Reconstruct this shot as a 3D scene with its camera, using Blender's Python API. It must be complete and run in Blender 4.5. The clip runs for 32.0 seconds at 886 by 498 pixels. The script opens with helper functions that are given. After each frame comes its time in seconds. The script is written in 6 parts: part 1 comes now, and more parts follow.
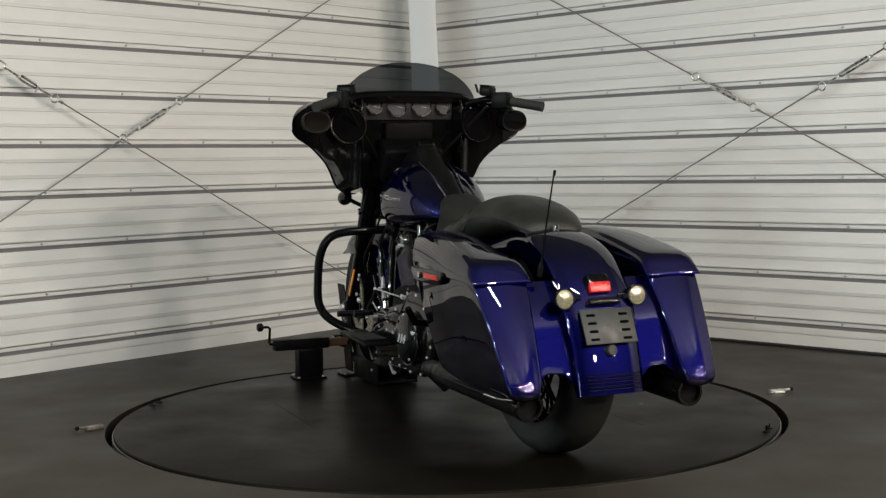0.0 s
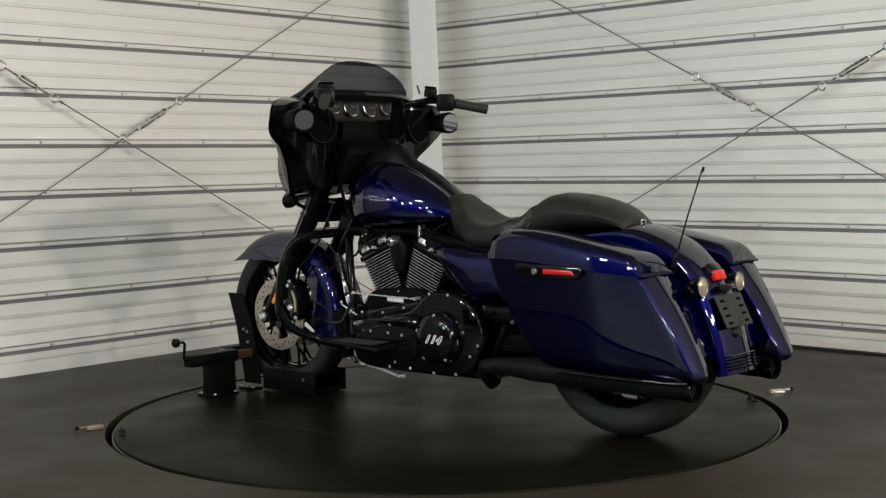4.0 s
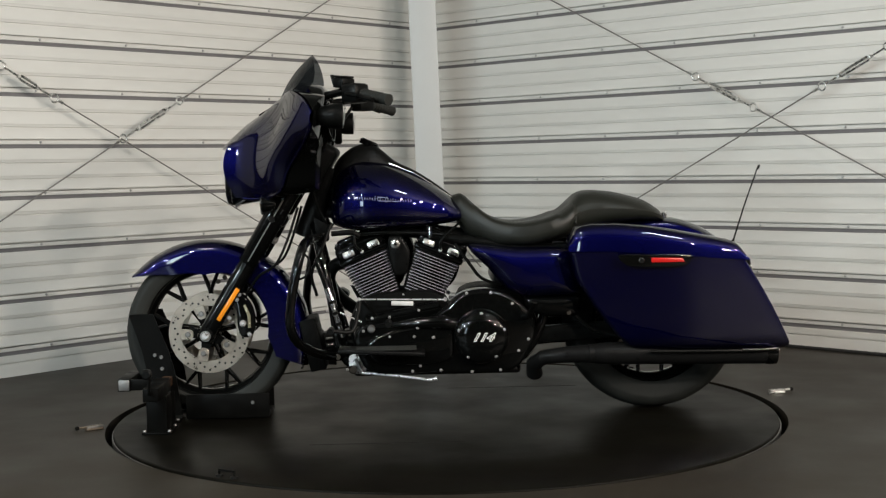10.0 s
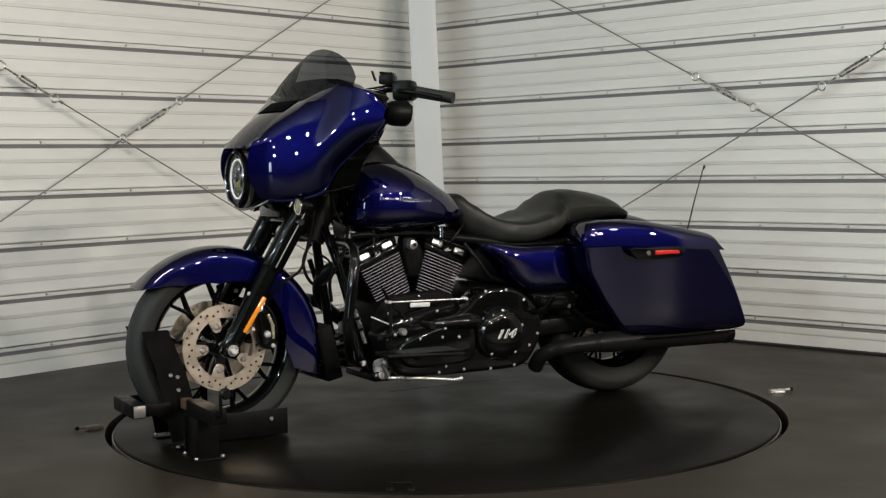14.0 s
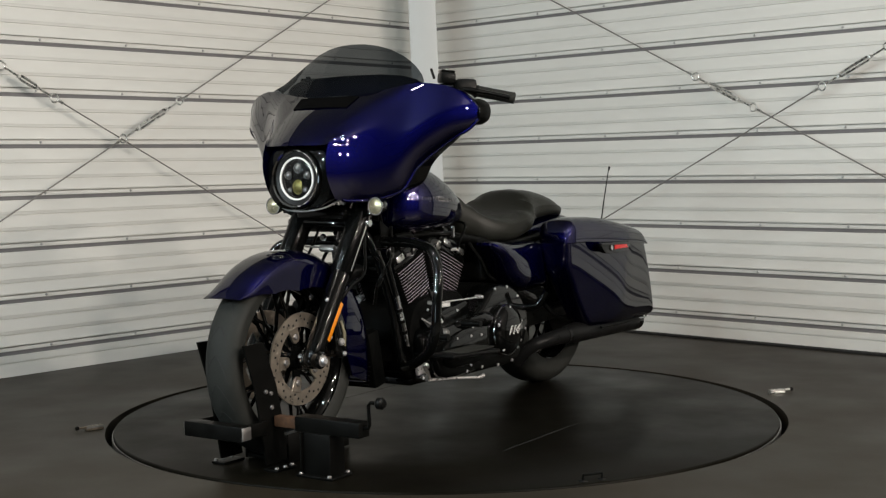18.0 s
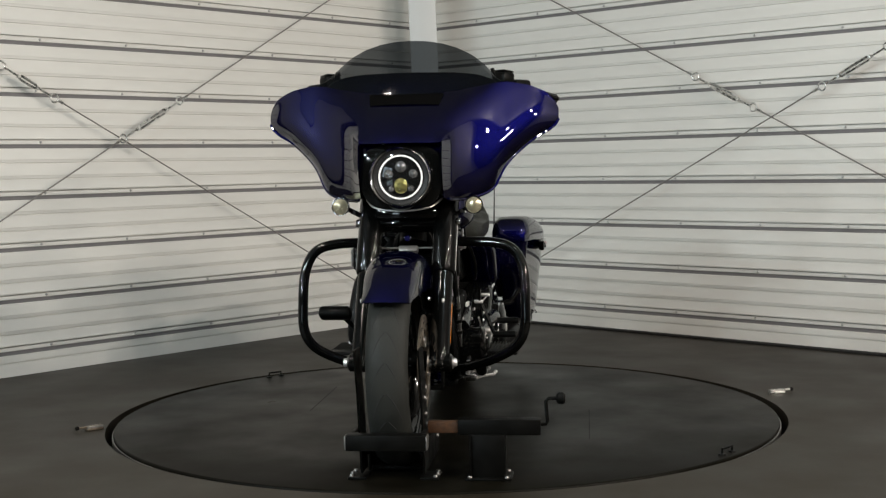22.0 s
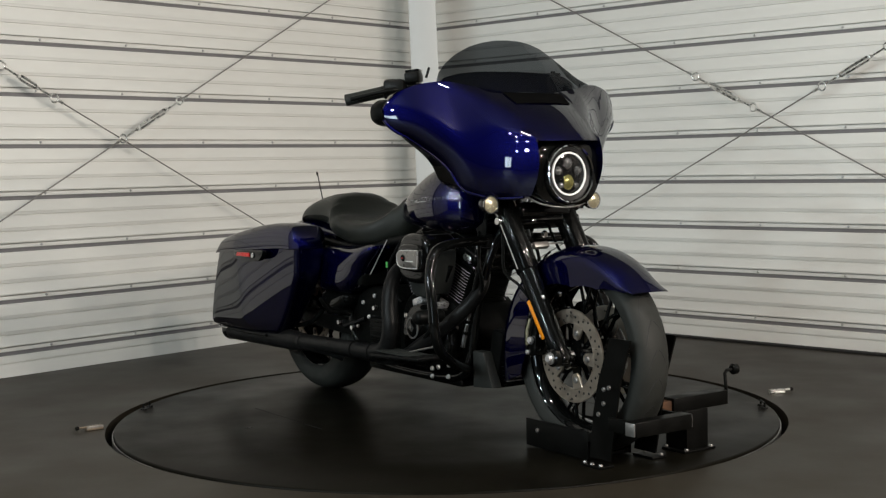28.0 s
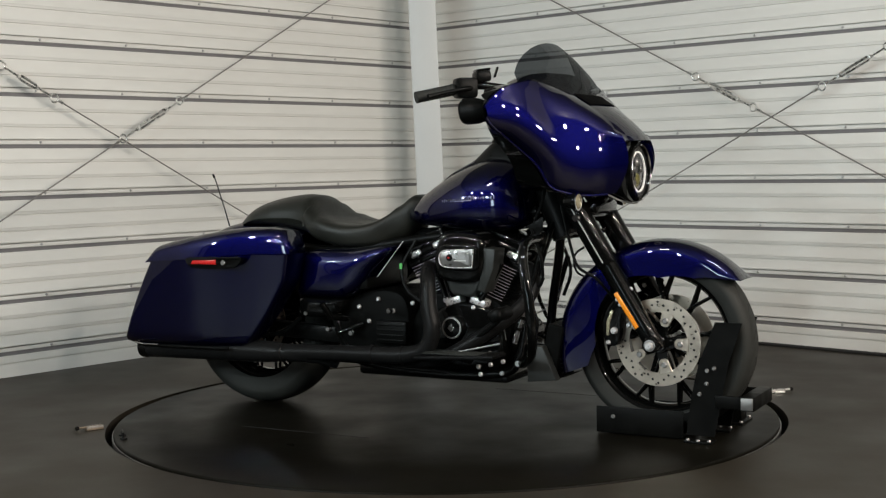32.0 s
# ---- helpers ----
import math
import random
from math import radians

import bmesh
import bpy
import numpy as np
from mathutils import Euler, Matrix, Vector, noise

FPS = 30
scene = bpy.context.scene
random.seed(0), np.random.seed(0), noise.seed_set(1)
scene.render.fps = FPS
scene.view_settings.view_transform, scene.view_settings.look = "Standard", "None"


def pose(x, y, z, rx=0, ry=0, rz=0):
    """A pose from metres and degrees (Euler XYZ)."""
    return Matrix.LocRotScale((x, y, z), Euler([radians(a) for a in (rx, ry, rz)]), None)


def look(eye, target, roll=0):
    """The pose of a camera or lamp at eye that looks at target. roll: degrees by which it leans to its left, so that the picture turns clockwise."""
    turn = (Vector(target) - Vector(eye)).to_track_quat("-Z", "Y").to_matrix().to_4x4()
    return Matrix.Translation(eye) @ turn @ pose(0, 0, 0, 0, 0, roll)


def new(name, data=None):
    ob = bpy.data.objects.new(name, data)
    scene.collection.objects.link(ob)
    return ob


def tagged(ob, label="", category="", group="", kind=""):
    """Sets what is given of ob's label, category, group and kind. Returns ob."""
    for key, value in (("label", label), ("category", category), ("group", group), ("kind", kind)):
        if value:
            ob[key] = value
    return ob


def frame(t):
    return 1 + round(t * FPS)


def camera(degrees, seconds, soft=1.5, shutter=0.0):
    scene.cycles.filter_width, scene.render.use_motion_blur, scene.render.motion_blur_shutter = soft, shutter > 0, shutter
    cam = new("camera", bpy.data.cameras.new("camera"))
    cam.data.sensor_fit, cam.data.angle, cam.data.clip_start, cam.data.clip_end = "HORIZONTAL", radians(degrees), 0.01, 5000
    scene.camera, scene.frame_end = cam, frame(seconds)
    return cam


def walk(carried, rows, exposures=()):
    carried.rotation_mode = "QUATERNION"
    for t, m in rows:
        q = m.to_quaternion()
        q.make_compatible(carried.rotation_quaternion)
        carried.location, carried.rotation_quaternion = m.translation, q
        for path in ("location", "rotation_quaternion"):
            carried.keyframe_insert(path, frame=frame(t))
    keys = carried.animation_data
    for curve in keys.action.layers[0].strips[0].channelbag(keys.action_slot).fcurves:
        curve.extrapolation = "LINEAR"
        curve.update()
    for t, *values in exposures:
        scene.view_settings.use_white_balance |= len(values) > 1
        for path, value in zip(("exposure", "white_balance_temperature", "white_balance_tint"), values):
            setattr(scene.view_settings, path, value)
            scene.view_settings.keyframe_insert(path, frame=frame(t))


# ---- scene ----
cam = camera(37.24, 32.0, soft=1.3)
EYE = (0.0, -4.768, 0.9036)
VIEW = look(EYE, (-0.0002, -3.768, 0.8395), -1.064)
walk(cam, [(0.0, VIEW), (32.0, VIEW)])
scene.view_settings.exposure = 0.0

# ---- light: a dim indoor world and the hall's ceiling lamps ----
world = bpy.data.worlds.new("world")
scene.world = world
world.use_nodes = True
world.node_tree.nodes["Background"].inputs[0].default_value = (0.9, 0.95, 1.0, 1)
world.node_tree.nodes["Background"].inputs[1].default_value = 0.02


def area_lamp(name, eye, target, w, h, watts, colour):
    data = bpy.data.lights.new(name, "AREA")
    data.shape, data.size, data.size_y, data.energy, data.color = "RECTANGLE", w, h, watts, colour
    ob = new(name, data)
    ob.matrix_world = look(eye, target)
    return ob


LAMPS = [(-5.05, -2.55, 2.0, 30), (-4.60, -3.05, 2.9, 34), (-4.10, -3.55, 1.8, 29), (-3.55, -4.10, 2.6, 34), (-2.95, -4.75, 1.9, 29), (-2.25, -5.45, 2.7, 34),
         (5.05, -2.55, 2.0, 38), (4.60, -3.05, 3.0, 66), (4.10, -3.55, 1.8, 34), (3.55, -4.10, 2.8, 66), (2.95, -4.75, 1.9, 32), (2.25, -5.45, 2.9, 66)]
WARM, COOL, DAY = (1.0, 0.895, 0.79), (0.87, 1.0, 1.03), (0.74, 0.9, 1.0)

# ---- materials ----


def mat(name, colour, rough=0.5, metal=0.0, coat=0.0, vary=0.12, scale=12.0, bump=0.0, bump_scale=120.0, rough_vary=0.1,
        spec=0.5, coat_rough=0.03, stretch=(1, 1, 1), coat_ior=1.65, edge=None):
    m = bpy.data.materials.new(name)
    m.use_nodes = True
    nt = m.node_tree
    b = nt.nodes["Principled BSDF"]
    b.inputs["Metallic"].default_value = metal
    b.inputs["Coat Weight"].default_value = coat
    b.inputs["Coat Roughness"].default_value = coat_rough
    b.inputs["Coat IOR"].default_value = coat_ior
    if edge:
        b.inputs["Specular Tint"].default_value = (*edge, 1)
    b.inputs["Specular IOR Level"].default_value = spec
    tex = nt.nodes.new("ShaderNodeTexCoord")
    mp = nt.nodes.new("ShaderNodeMapping")
    mp.inputs["Scale"].default_value = stretch
    nt.links.new(tex.outputs["Object"], mp.inputs["Vector"])
    big = nt.nodes.new("ShaderNodeTexNoise")
    big.inputs["Scale"].default_value = scale
    big.inputs["Detail"].default_value = 6.0
    nt.links.new(mp.outputs["Vector"], big.inputs["Vector"])
    fine = nt.nodes.new("ShaderNodeTexNoise")
    fine.inputs["Scale"].default_value = bump_scale
    fine.inputs["Detail"].default_value = 4.0
    nt.links.new(mp.outputs["Vector"], fine.inputs["Vector"])
    add = nt.nodes.new("ShaderNodeMix")
    add.inputs["Factor"].default_value = 0.35
    nt.links.new(big.outputs["Fac"], add.inputs["A"])
    nt.links.new(fine.outputs["Fac"], add.inputs["B"])
    ramp = nt.nodes.new("ShaderNodeMapRange")
    ramp.inputs["From Min"].default_value, ramp.inputs["From Max"].default_value = 0.3, 0.7
    ramp.inputs["To Min"].default_value, ramp.inputs["To Max"].default_value = 1 - vary, 1 + vary
    nt.links.new(add.outputs["Result"], ramp.inputs["Value"])
    mul = nt.nodes.new("ShaderNodeVectorMath")
    mul.operation = "SCALE"
    mul.inputs[0].default_value = colour
    nt.links.new(ramp.outputs["Result"], mul.inputs["Scale"])
    nt.links.new(mul.outputs["Vector"], b.inputs["Base Color"])
    rr = nt.nodes.new("ShaderNodeMapRange")
    rr.inputs["From Min"].default_value, rr.inputs["From Max"].default_value = 0.3, 0.7
    rr.inputs["To Min"].default_value, rr.inputs["To Max"].default_value = max(0.0, rough - rough_vary), min(1.0, rough + rough_vary)
    nt.links.new(big.outputs["Fac"], rr.inputs["Value"])
    nt.links.new(rr.outputs["Result"], b.inputs["Roughness"])
    if bump:
        bn = nt.nodes.new("ShaderNodeBump")
        bn.inputs["Strength"].default_value = bump
        bn.inputs["Distance"].default_value = 0.002
        nt.links.new(fine.outputs["Fac"], bn.inputs["Height"])
        nt.links.new(bn.outputs["Normal"], b.inputs["Normal"])
    return m


def glass(name, colour, rough=0.02, transmission=1.0, ior=1.45):
    m = bpy.data.materials.new(name)
    m.use_nodes = True
    b = m.node_tree.nodes["Principled BSDF"]
    b.inputs["Base Color"].default_value = (*colour, 1)
    b.inputs["Roughness"].default_value = rough
    b.inputs["Transmission Weight"].default_value = transmission
    b.inputs["IOR"].default_value = ior
    return m


def glow(name, colour, strength):
    m = bpy.data.materials.new(name)
    m.use_nodes = True
    b = m.node_tree.nodes["Principled BSDF"]
    b.inputs["Base Color"].default_value = (*colour, 1)
    b.inputs["Emission Color"].default_value = (*colour, 1)
    b.inputs["Emission Strength"].default_value = strength
    return m


M = dict(
    cladding=mat("painted steel cladding", (0.68, 0.675, 0.645), 0.42, 0.0, vary=0.07, scale=2.5, bump=0.03, bump_scale=25, spec=0.4, stretch=(0.25, 1, 1)),
    post=mat("white painted post", (0.52, 0.535, 0.535), 0.5, vary=0.04, scale=4, bump=0.02),
    joint=mat("dark grey joint base", (0.15, 0.144, 0.148), 0.6, vary=0.12, scale=8),
    screw=mat("galvanised screw", (0.45, 0.45, 0.45), 0.4, 0.8),
    floor=mat("dark grey floor coating", (0.0215, 0.0176, 0.0122), 0.44, vary=0.25, scale=2.2, bump=0.05, bump_scale=60, rough_vary=0.08, spec=0.16),
    table=mat("scuffed dark turntable deck", (0.0043, 0.0038, 0.0026), 0.36, vary=0.45, scale=3.0, bump=0.06, bump_scale=45, rough_vary=0.09, spec=0.048),
    void=mat("black opening", (0.002, 0.002, 0.002), 0.9, spec=0.03),
    pit=mat("black gap lining", (0.008, 0.008, 0.008), 0.8),
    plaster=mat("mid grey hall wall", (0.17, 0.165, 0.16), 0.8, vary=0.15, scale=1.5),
    concealed=mat("unseen hall wall dark for reflections", (0.03, 0.03, 0.03), 0.8, vary=0.15, scale=1.5),
    ceiling=mat("grey hall ceiling", (0.16, 0.16, 0.155), 0.8, vary=0.1, scale=1.0),
    cable=mat("galvanised cable", (0.22, 0.21, 0.20), 0.5, 0.7, bump=0.3, bump_scale=900),
    zinc=mat("zinc plated steel", (0.62, 0.62, 0.60), 0.28, 0.95, vary=0.1, scale=40),
    paint=mat("deep blue metallic paint", (0.0015, 0.0017, 0.038), 0.46, 1.0, coat=1.0, vary=0.10, scale=600, rough_vary=0.03, coat_ior=1.68, coat_rough=0.015, edge=(0.018, 0.018, 0.22)),
    gloss=mat("gloss black enamel", (0.0022, 0.0024, 0.0023), 0.10, 0.0, coat=0.6, vary=0.1, scale=60, rough_vary=0.04, spec=0.08, coat_ior=1.5),
    fork=mat("black fork enamel", (0.0022, 0.0024, 0.0023), 0.20, 0.0, coat=0.22, vary=0.1, scale=60, rough_vary=0.05, spec=0.06, coat_ior=1.5),
    satin=mat("satin black coating", (0.0035, 0.0037, 0.0035), 0.36, 0.0, vary=0.2, scale=40, bump=0.03, bump_scale=400, spec=0.08),
    exhaust=mat("satin black exhaust coating", (0.007, 0.007, 0.007), 0.36, 0.0, vary=0.2, scale=30, spec=0.10),
    wrinkle=mat("wrinkle black powder coat", (0.004, 0.004, 0.004), 0.42, 0.0, spec=0.1, vary=0.2, scale=80, bump=0.4, bump_scale=700),
    casting=mat("black engine casting", (0.003, 0.0032, 0.003), 0.45, 0.0, spec=0.04, vary=0.3, scale=60, bump=0.3, bump_scale=500),
    plastic=mat("moulded black plastic", (0.0035, 0.0037, 0.0035), 0.36, vary=0.1, scale=60, bump=0.1, bump_scale=600, spec=0.15),
    rubber=mat("black tyre rubber", (0.017, 0.018, 0.016), 0.66, spec=0.25, vary=0.25, scale=18, bump=0.15, bump_scale=200, rough_vary=0.12),
    vinyl=mat("black grained seat vinyl", (0.0130, 0.0138, 0.0112), 0.40, vary=0.15, scale=14, bump=0.35, bump_scale=320, rough_vary=0.08, spec=0.28),
    chrome=mat("polished chrome", (0.75, 0.75, 0.76), 0.08, 1.0, vary=0.03, scale=30, rough_vary=0.04),
    alloy=mat("machined aluminium", (0.80, 0.78, 0.78), 0.32, 0.75, vary=0.1, scale=90),
    fin_edge=mat("machined fin edge", (0.70, 0.61, 0.70), 0.35, 0.4, vary=0.08, scale=60),
    disc=mat("ground steel brake disc", (0.54, 0.47, 0.39), 0.36, 0.95, vary=0.1, scale=60, bump=0.05, bump_scale=300),
    steel=mat("dull steel", (0.30, 0.29, 0.28), 0.45, 0.9, vary=0.15, scale=50),
    amber=mat("amber reflector plastic", (0.75, 0.24, 0.01), 0.2, coat=0.6, vary=0.1, scale=300),
    red=mat("red lens plastic", (0.50, 0.010, 0.008), 0.3, coat=0.25, vary=0.2, scale=200),
    dial=mat("dark dial face", (0.016, 0.016, 0.017), 0.4, coat=0.0, spec=0.3),
    dash=mat("instrument panel with painted sheen", (0.030, 0.029, 0.028), 0.38, vary=0.2, scale=40, spec=0.3),
    white=mat("white print", (0.75, 0.75, 0.73), 0.4),
    badge=mat("satin silver badge", (0.30, 0.29, 0.28), 0.32, 0.9, vary=0.04, scale=40),
    lens=glass("clear lens", (0.95, 0.93, 0.88), 0.05),
    bulb=mat("pale lamp reflector", (0.46, 0.42, 0.29), 0.2, 0.6, vary=0.25, scale=160),
    mirror=mat("mirror glass", (0.32, 0.33, 0.34), 0.01, 1.0, vary=0.0, rough_vary=0.0),
    stand=mat("black powder coated steel", (0.0030, 0.0030, 0.0027), 0.42, 0.0, spec=0.08, vary=0.3, scale=20, bump=0.05, bump_scale=150),
    bronze=mat("tarnished steel", (0.20, 0.16, 0.12), 0.45, 0.8, vary=0.3, scale=80),
    rust=mat("rusty bare steel", (0.075, 0.034, 0.015), 0.75, 0.3, vary=0.4, scale=60),
    darkgrey=mat("dark grey cast panel", (0.015, 0.0165, 0.015), 0.5, 0.1, vary=0.2, scale=30),
    optic=mat("dim lamp optic", (0.22, 0.22, 0.22), 0.15, 0.7, vary=0.5, scale=140),
    yellow=mat("yellowish lamp optic", (0.26, 0.24, 0.08), 0.15, 0.6, vary=0.4, scale=120),
    halo=glow("white halo lamp", (0.9, 0.88, 0.85), 0.30),
    tube=glow("lamp panel", (1.0, 0.97, 0.92), 12.0),
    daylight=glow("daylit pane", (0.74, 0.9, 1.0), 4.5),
)


def smoked():
    m = bpy.data.materials.new("smoked windscreen")
    m.use_nodes = True
    nt = m.node_tree
    b = nt.nodes["Principled BSDF"]
    b.inputs["Base Color"].default_value = (0.01, 0.012, 0.014, 1)
    b.inputs["Roughness"].default_value = 0.04
    tr = nt.nodes.new("ShaderNodeBsdfTransparent")
    tr.inputs[0].default_value = (0.155, 0.168, 0.178, 1)
    mx = nt.nodes.new("ShaderNodeMixShader")
    mx.inputs[0].default_value = 0.25
    nt.links.new(tr.outputs[0], mx.inputs[1])
    nt.links.new(b.outputs[0], mx.inputs[2])
    nt.links.new(mx.outputs[0], nt.nodes["Material Output"].inputs[0])
    return m


M["smoke"] = smoked()

# ---- mesh helpers ----


def obj(name, bm, material, parent=None, label="", sharp=38.0):
    """One mesh object out of a bmesh; smooth, with sharp edges kept."""
    bmesh.ops.recalc_face_normals(bm, faces=bm.faces)
    lim = radians(sharp)
    for f in bm.faces:
        f.smooth = True
    for e in bm.edges:
        if len(e.link_faces) == 2 and e.calc_face_angle(0.0) > lim:
            e.smooth = False
    me = bpy.data.meshes.new(name)
    bm.to_mesh(me)
    bm.free()
    me.materials.append(material)
    ob = new(name, me)
    if parent:
        ob.parent = parent
    if label:
        tagged(ob, label)
    return ob


part = obj


def put(ob, m):
    ob.matrix_basis = m
    return ob


def same(ob, m, parent):
    """Another piece on the same mesh."""
    o = new(ob.name.split(".")[0], ob.data)
    o.parent = parent
    o.matrix_basis = m
    return o


def spline(pts, n):
    """n points along a Catmull-Rom curve through pts (any number of coordinates)."""
    p = [np.array(q, float) for q in pts]
    p = [2 * p[0] - p[1]] + p + [2 * p[-1] - p[-2]]
    out = []
    k = len(p) - 3
    for i in range(n):
        u = i / (n - 1) * k
        j = min(int(u), k - 1)
        t = u - j
        a, b, c, d = p[j:j + 4]
        out.append(0.5 * (2 * b + (c - a) * t + (2 * a - 5 * b + 4 * c - d) * t * t + (3 * b - a - 3 * c + d) * t ** 3))
    return out


def skin(bm, rings, closed=True, caps=True):
    vs = [[bm.verts.new(tuple(p)) for p in r] for r in rings]
    n = len(vs[0])
    for a, b in zip(vs, vs[1:]):
        for i in range(n if closed else n - 1):
            j = (i + 1) % n
            bm.faces.new((a[i], a[j], b[j], b[i]))
    if caps and closed:
        bm.faces.new(vs[0])
        bm.faces.new(vs[-1])
    return vs


def add_tube(bm, pts, r, n=12, smooth=0, caps=True):
    """A round tube along pts; r is one radius or one a point."""
    if smooth:
        if isinstance(r, (list, tuple)):
            q = spline([(*p, s) for p, s in zip(pts, r)], smooth)
            pts, r = [x[:3] for x in q], [float(x[3]) for x in q]
        else:
            pts = spline(pts, smooth)
    pts = [Vector(tuple(float(c) for c in p)) for p in pts]
    rs = r if isinstance(r, (list, tuple)) else [r] * len(pts)
    ref = None
    rings = []
    for i, p in enumerate(pts):
        d = (pts[min(i + 1, len(pts) - 1)] - pts[max(i - 1, 0)]).normalized()
        if ref is None:
            ref = Vector((0, 0, 1)) if abs(d.z) < 0.9 else Vector((1, 0, 0))
        u = (ref - d * ref.dot(d)).normalized()
        ref = u
        v = d.cross(u)
        rings.append([p + (u * math.cos(a) + v * math.sin(a)) * rs[i] for a in (2 * math.pi * k / n for k in range(n))])
    skin(bm, rings, True, caps)
    return bm


def tube(pts, r, n=12, smooth=0):
    return add_tube(bmesh.new(), pts, r, n, smooth)


def add_lathe(bm, profile, centre=(0, 0, 0), axis=(0, 1, 0), n=32, closed=False):
    """Turn (radius, along) pairs about an axis through centre."""
    ax = Vector(axis).normalized()
    ref = Vector((0, 0, 1)) if abs(ax.z) < 0.9 else Vector((1, 0, 0))
    u = (ref - ax * ref.dot(ax)).normalized()
    v = ax.cross(u)
    c = Vector(centre)
    prof = list(profile) + ([profile[0]] if closed else [])
    rings = []
    for r, s in prof:
        rings.append([c + ax * s + (u * math.cos(a) + v * math.sin(a)) * max(r, 1e-5) for a in (2 * math.pi * k / n for k in range(n))])
    skin(bm, rings, True, False)
    bmesh.ops.remove_doubles(bm, verts=bm.verts, dist=2e-5)
    return bm


def lathe(profile, centre=(0, 0, 0), axis=(0, 1, 0), n=32, closed=False):
    return add_lathe(bmesh.new(), profile, centre, axis, n, closed)


def add_box(bm, centre, size, turn=(0, 0, 0), bevel=0.0, seg=2):
    m = pose(*centre, *turn) @ Matrix.Diagonal((*size, 1))
    made = bmesh.ops.create_cube(bm, size=1.0, matrix=m)
    if bevel:
        es = {e for v in made["verts"] for e in v.link_edges}
        bmesh.ops.bevel(bm, geom=list(es), offset=bevel, segments=seg, affect="EDGES", profile=0.5)
    return bm


def box(centre, size, turn=(0, 0, 0), bevel=0.0, seg=2):
    return add_box(bmesh.new(), centre, size, turn, bevel, seg)


def plate(outline, y0, y1, bevel=0.004, seg=2):
    """A slab whose outline lies in x and z, from y0 to y1."""
    bm = bmesh.new()
    a = [bm.verts.new((x, y0, z)) for x, z in outline]
    b = [bm.verts.new((x, y1, z)) for x, z in outline]
    bm.faces.new(a)
    bm.faces.new(b)
    n = len(a)
    for i in range(n):
        bm.faces.new((a[i], a[(i + 1) % n], b[(i + 1) % n], b[i]))
    bmesh.ops.recalc_face_normals(bm, faces=bm.faces)
    if bevel:
        es = [e for e in bm.edges if (e.verts[0].co.y == e.verts[1].co.y)]
        bmesh.ops.bevel(bm, geom=es, offset=bevel, segments=seg, affect="EDGES", profile=0.5)
    return bm


def round_outline(pts, n=6):
    """A closed smooth outline through pts."""
    k = len(pts)
    ext = [pts[-1]] + list(pts) + [pts[0], pts[1]]
    out = []
    p = [np.array(q, float) for q in ext]
    for j in range(k):
        a, b, c, d = p[j:j + 4]
        for i in range(n):
            t = i / n
            out.append(tuple(0.5 * (2 * b + (c - a) * t + (2 * a - 5 * b + 4 * c - d) * t * t + (3 * b - a - 3 * c + d) * t ** 3)))
    return out


def thick(bm, t):
    """Give an open sheet a thickness t along its normals."""
    bmesh.ops.recalc_face_normals(bm, faces=bm.faces)
    bmesh.ops.solidify(bm, geom=list(bm.faces), thickness=t)
    return bm


def bolt_mesh(r=0.008, h=0.006):
    bm = bmesh.new()
    add_lathe(bm, [(0, h), (r * 0.75, h), (r, h * 0.6), (r, 0)], n=12)
    return bm


# ---- the hall: floor with its round pit, two clad walls in a corner ----
R_DECK, R_PIT = 1.185, 1.213
TURN_LEFT, TURN_RIGHT = 228.75, -44.30


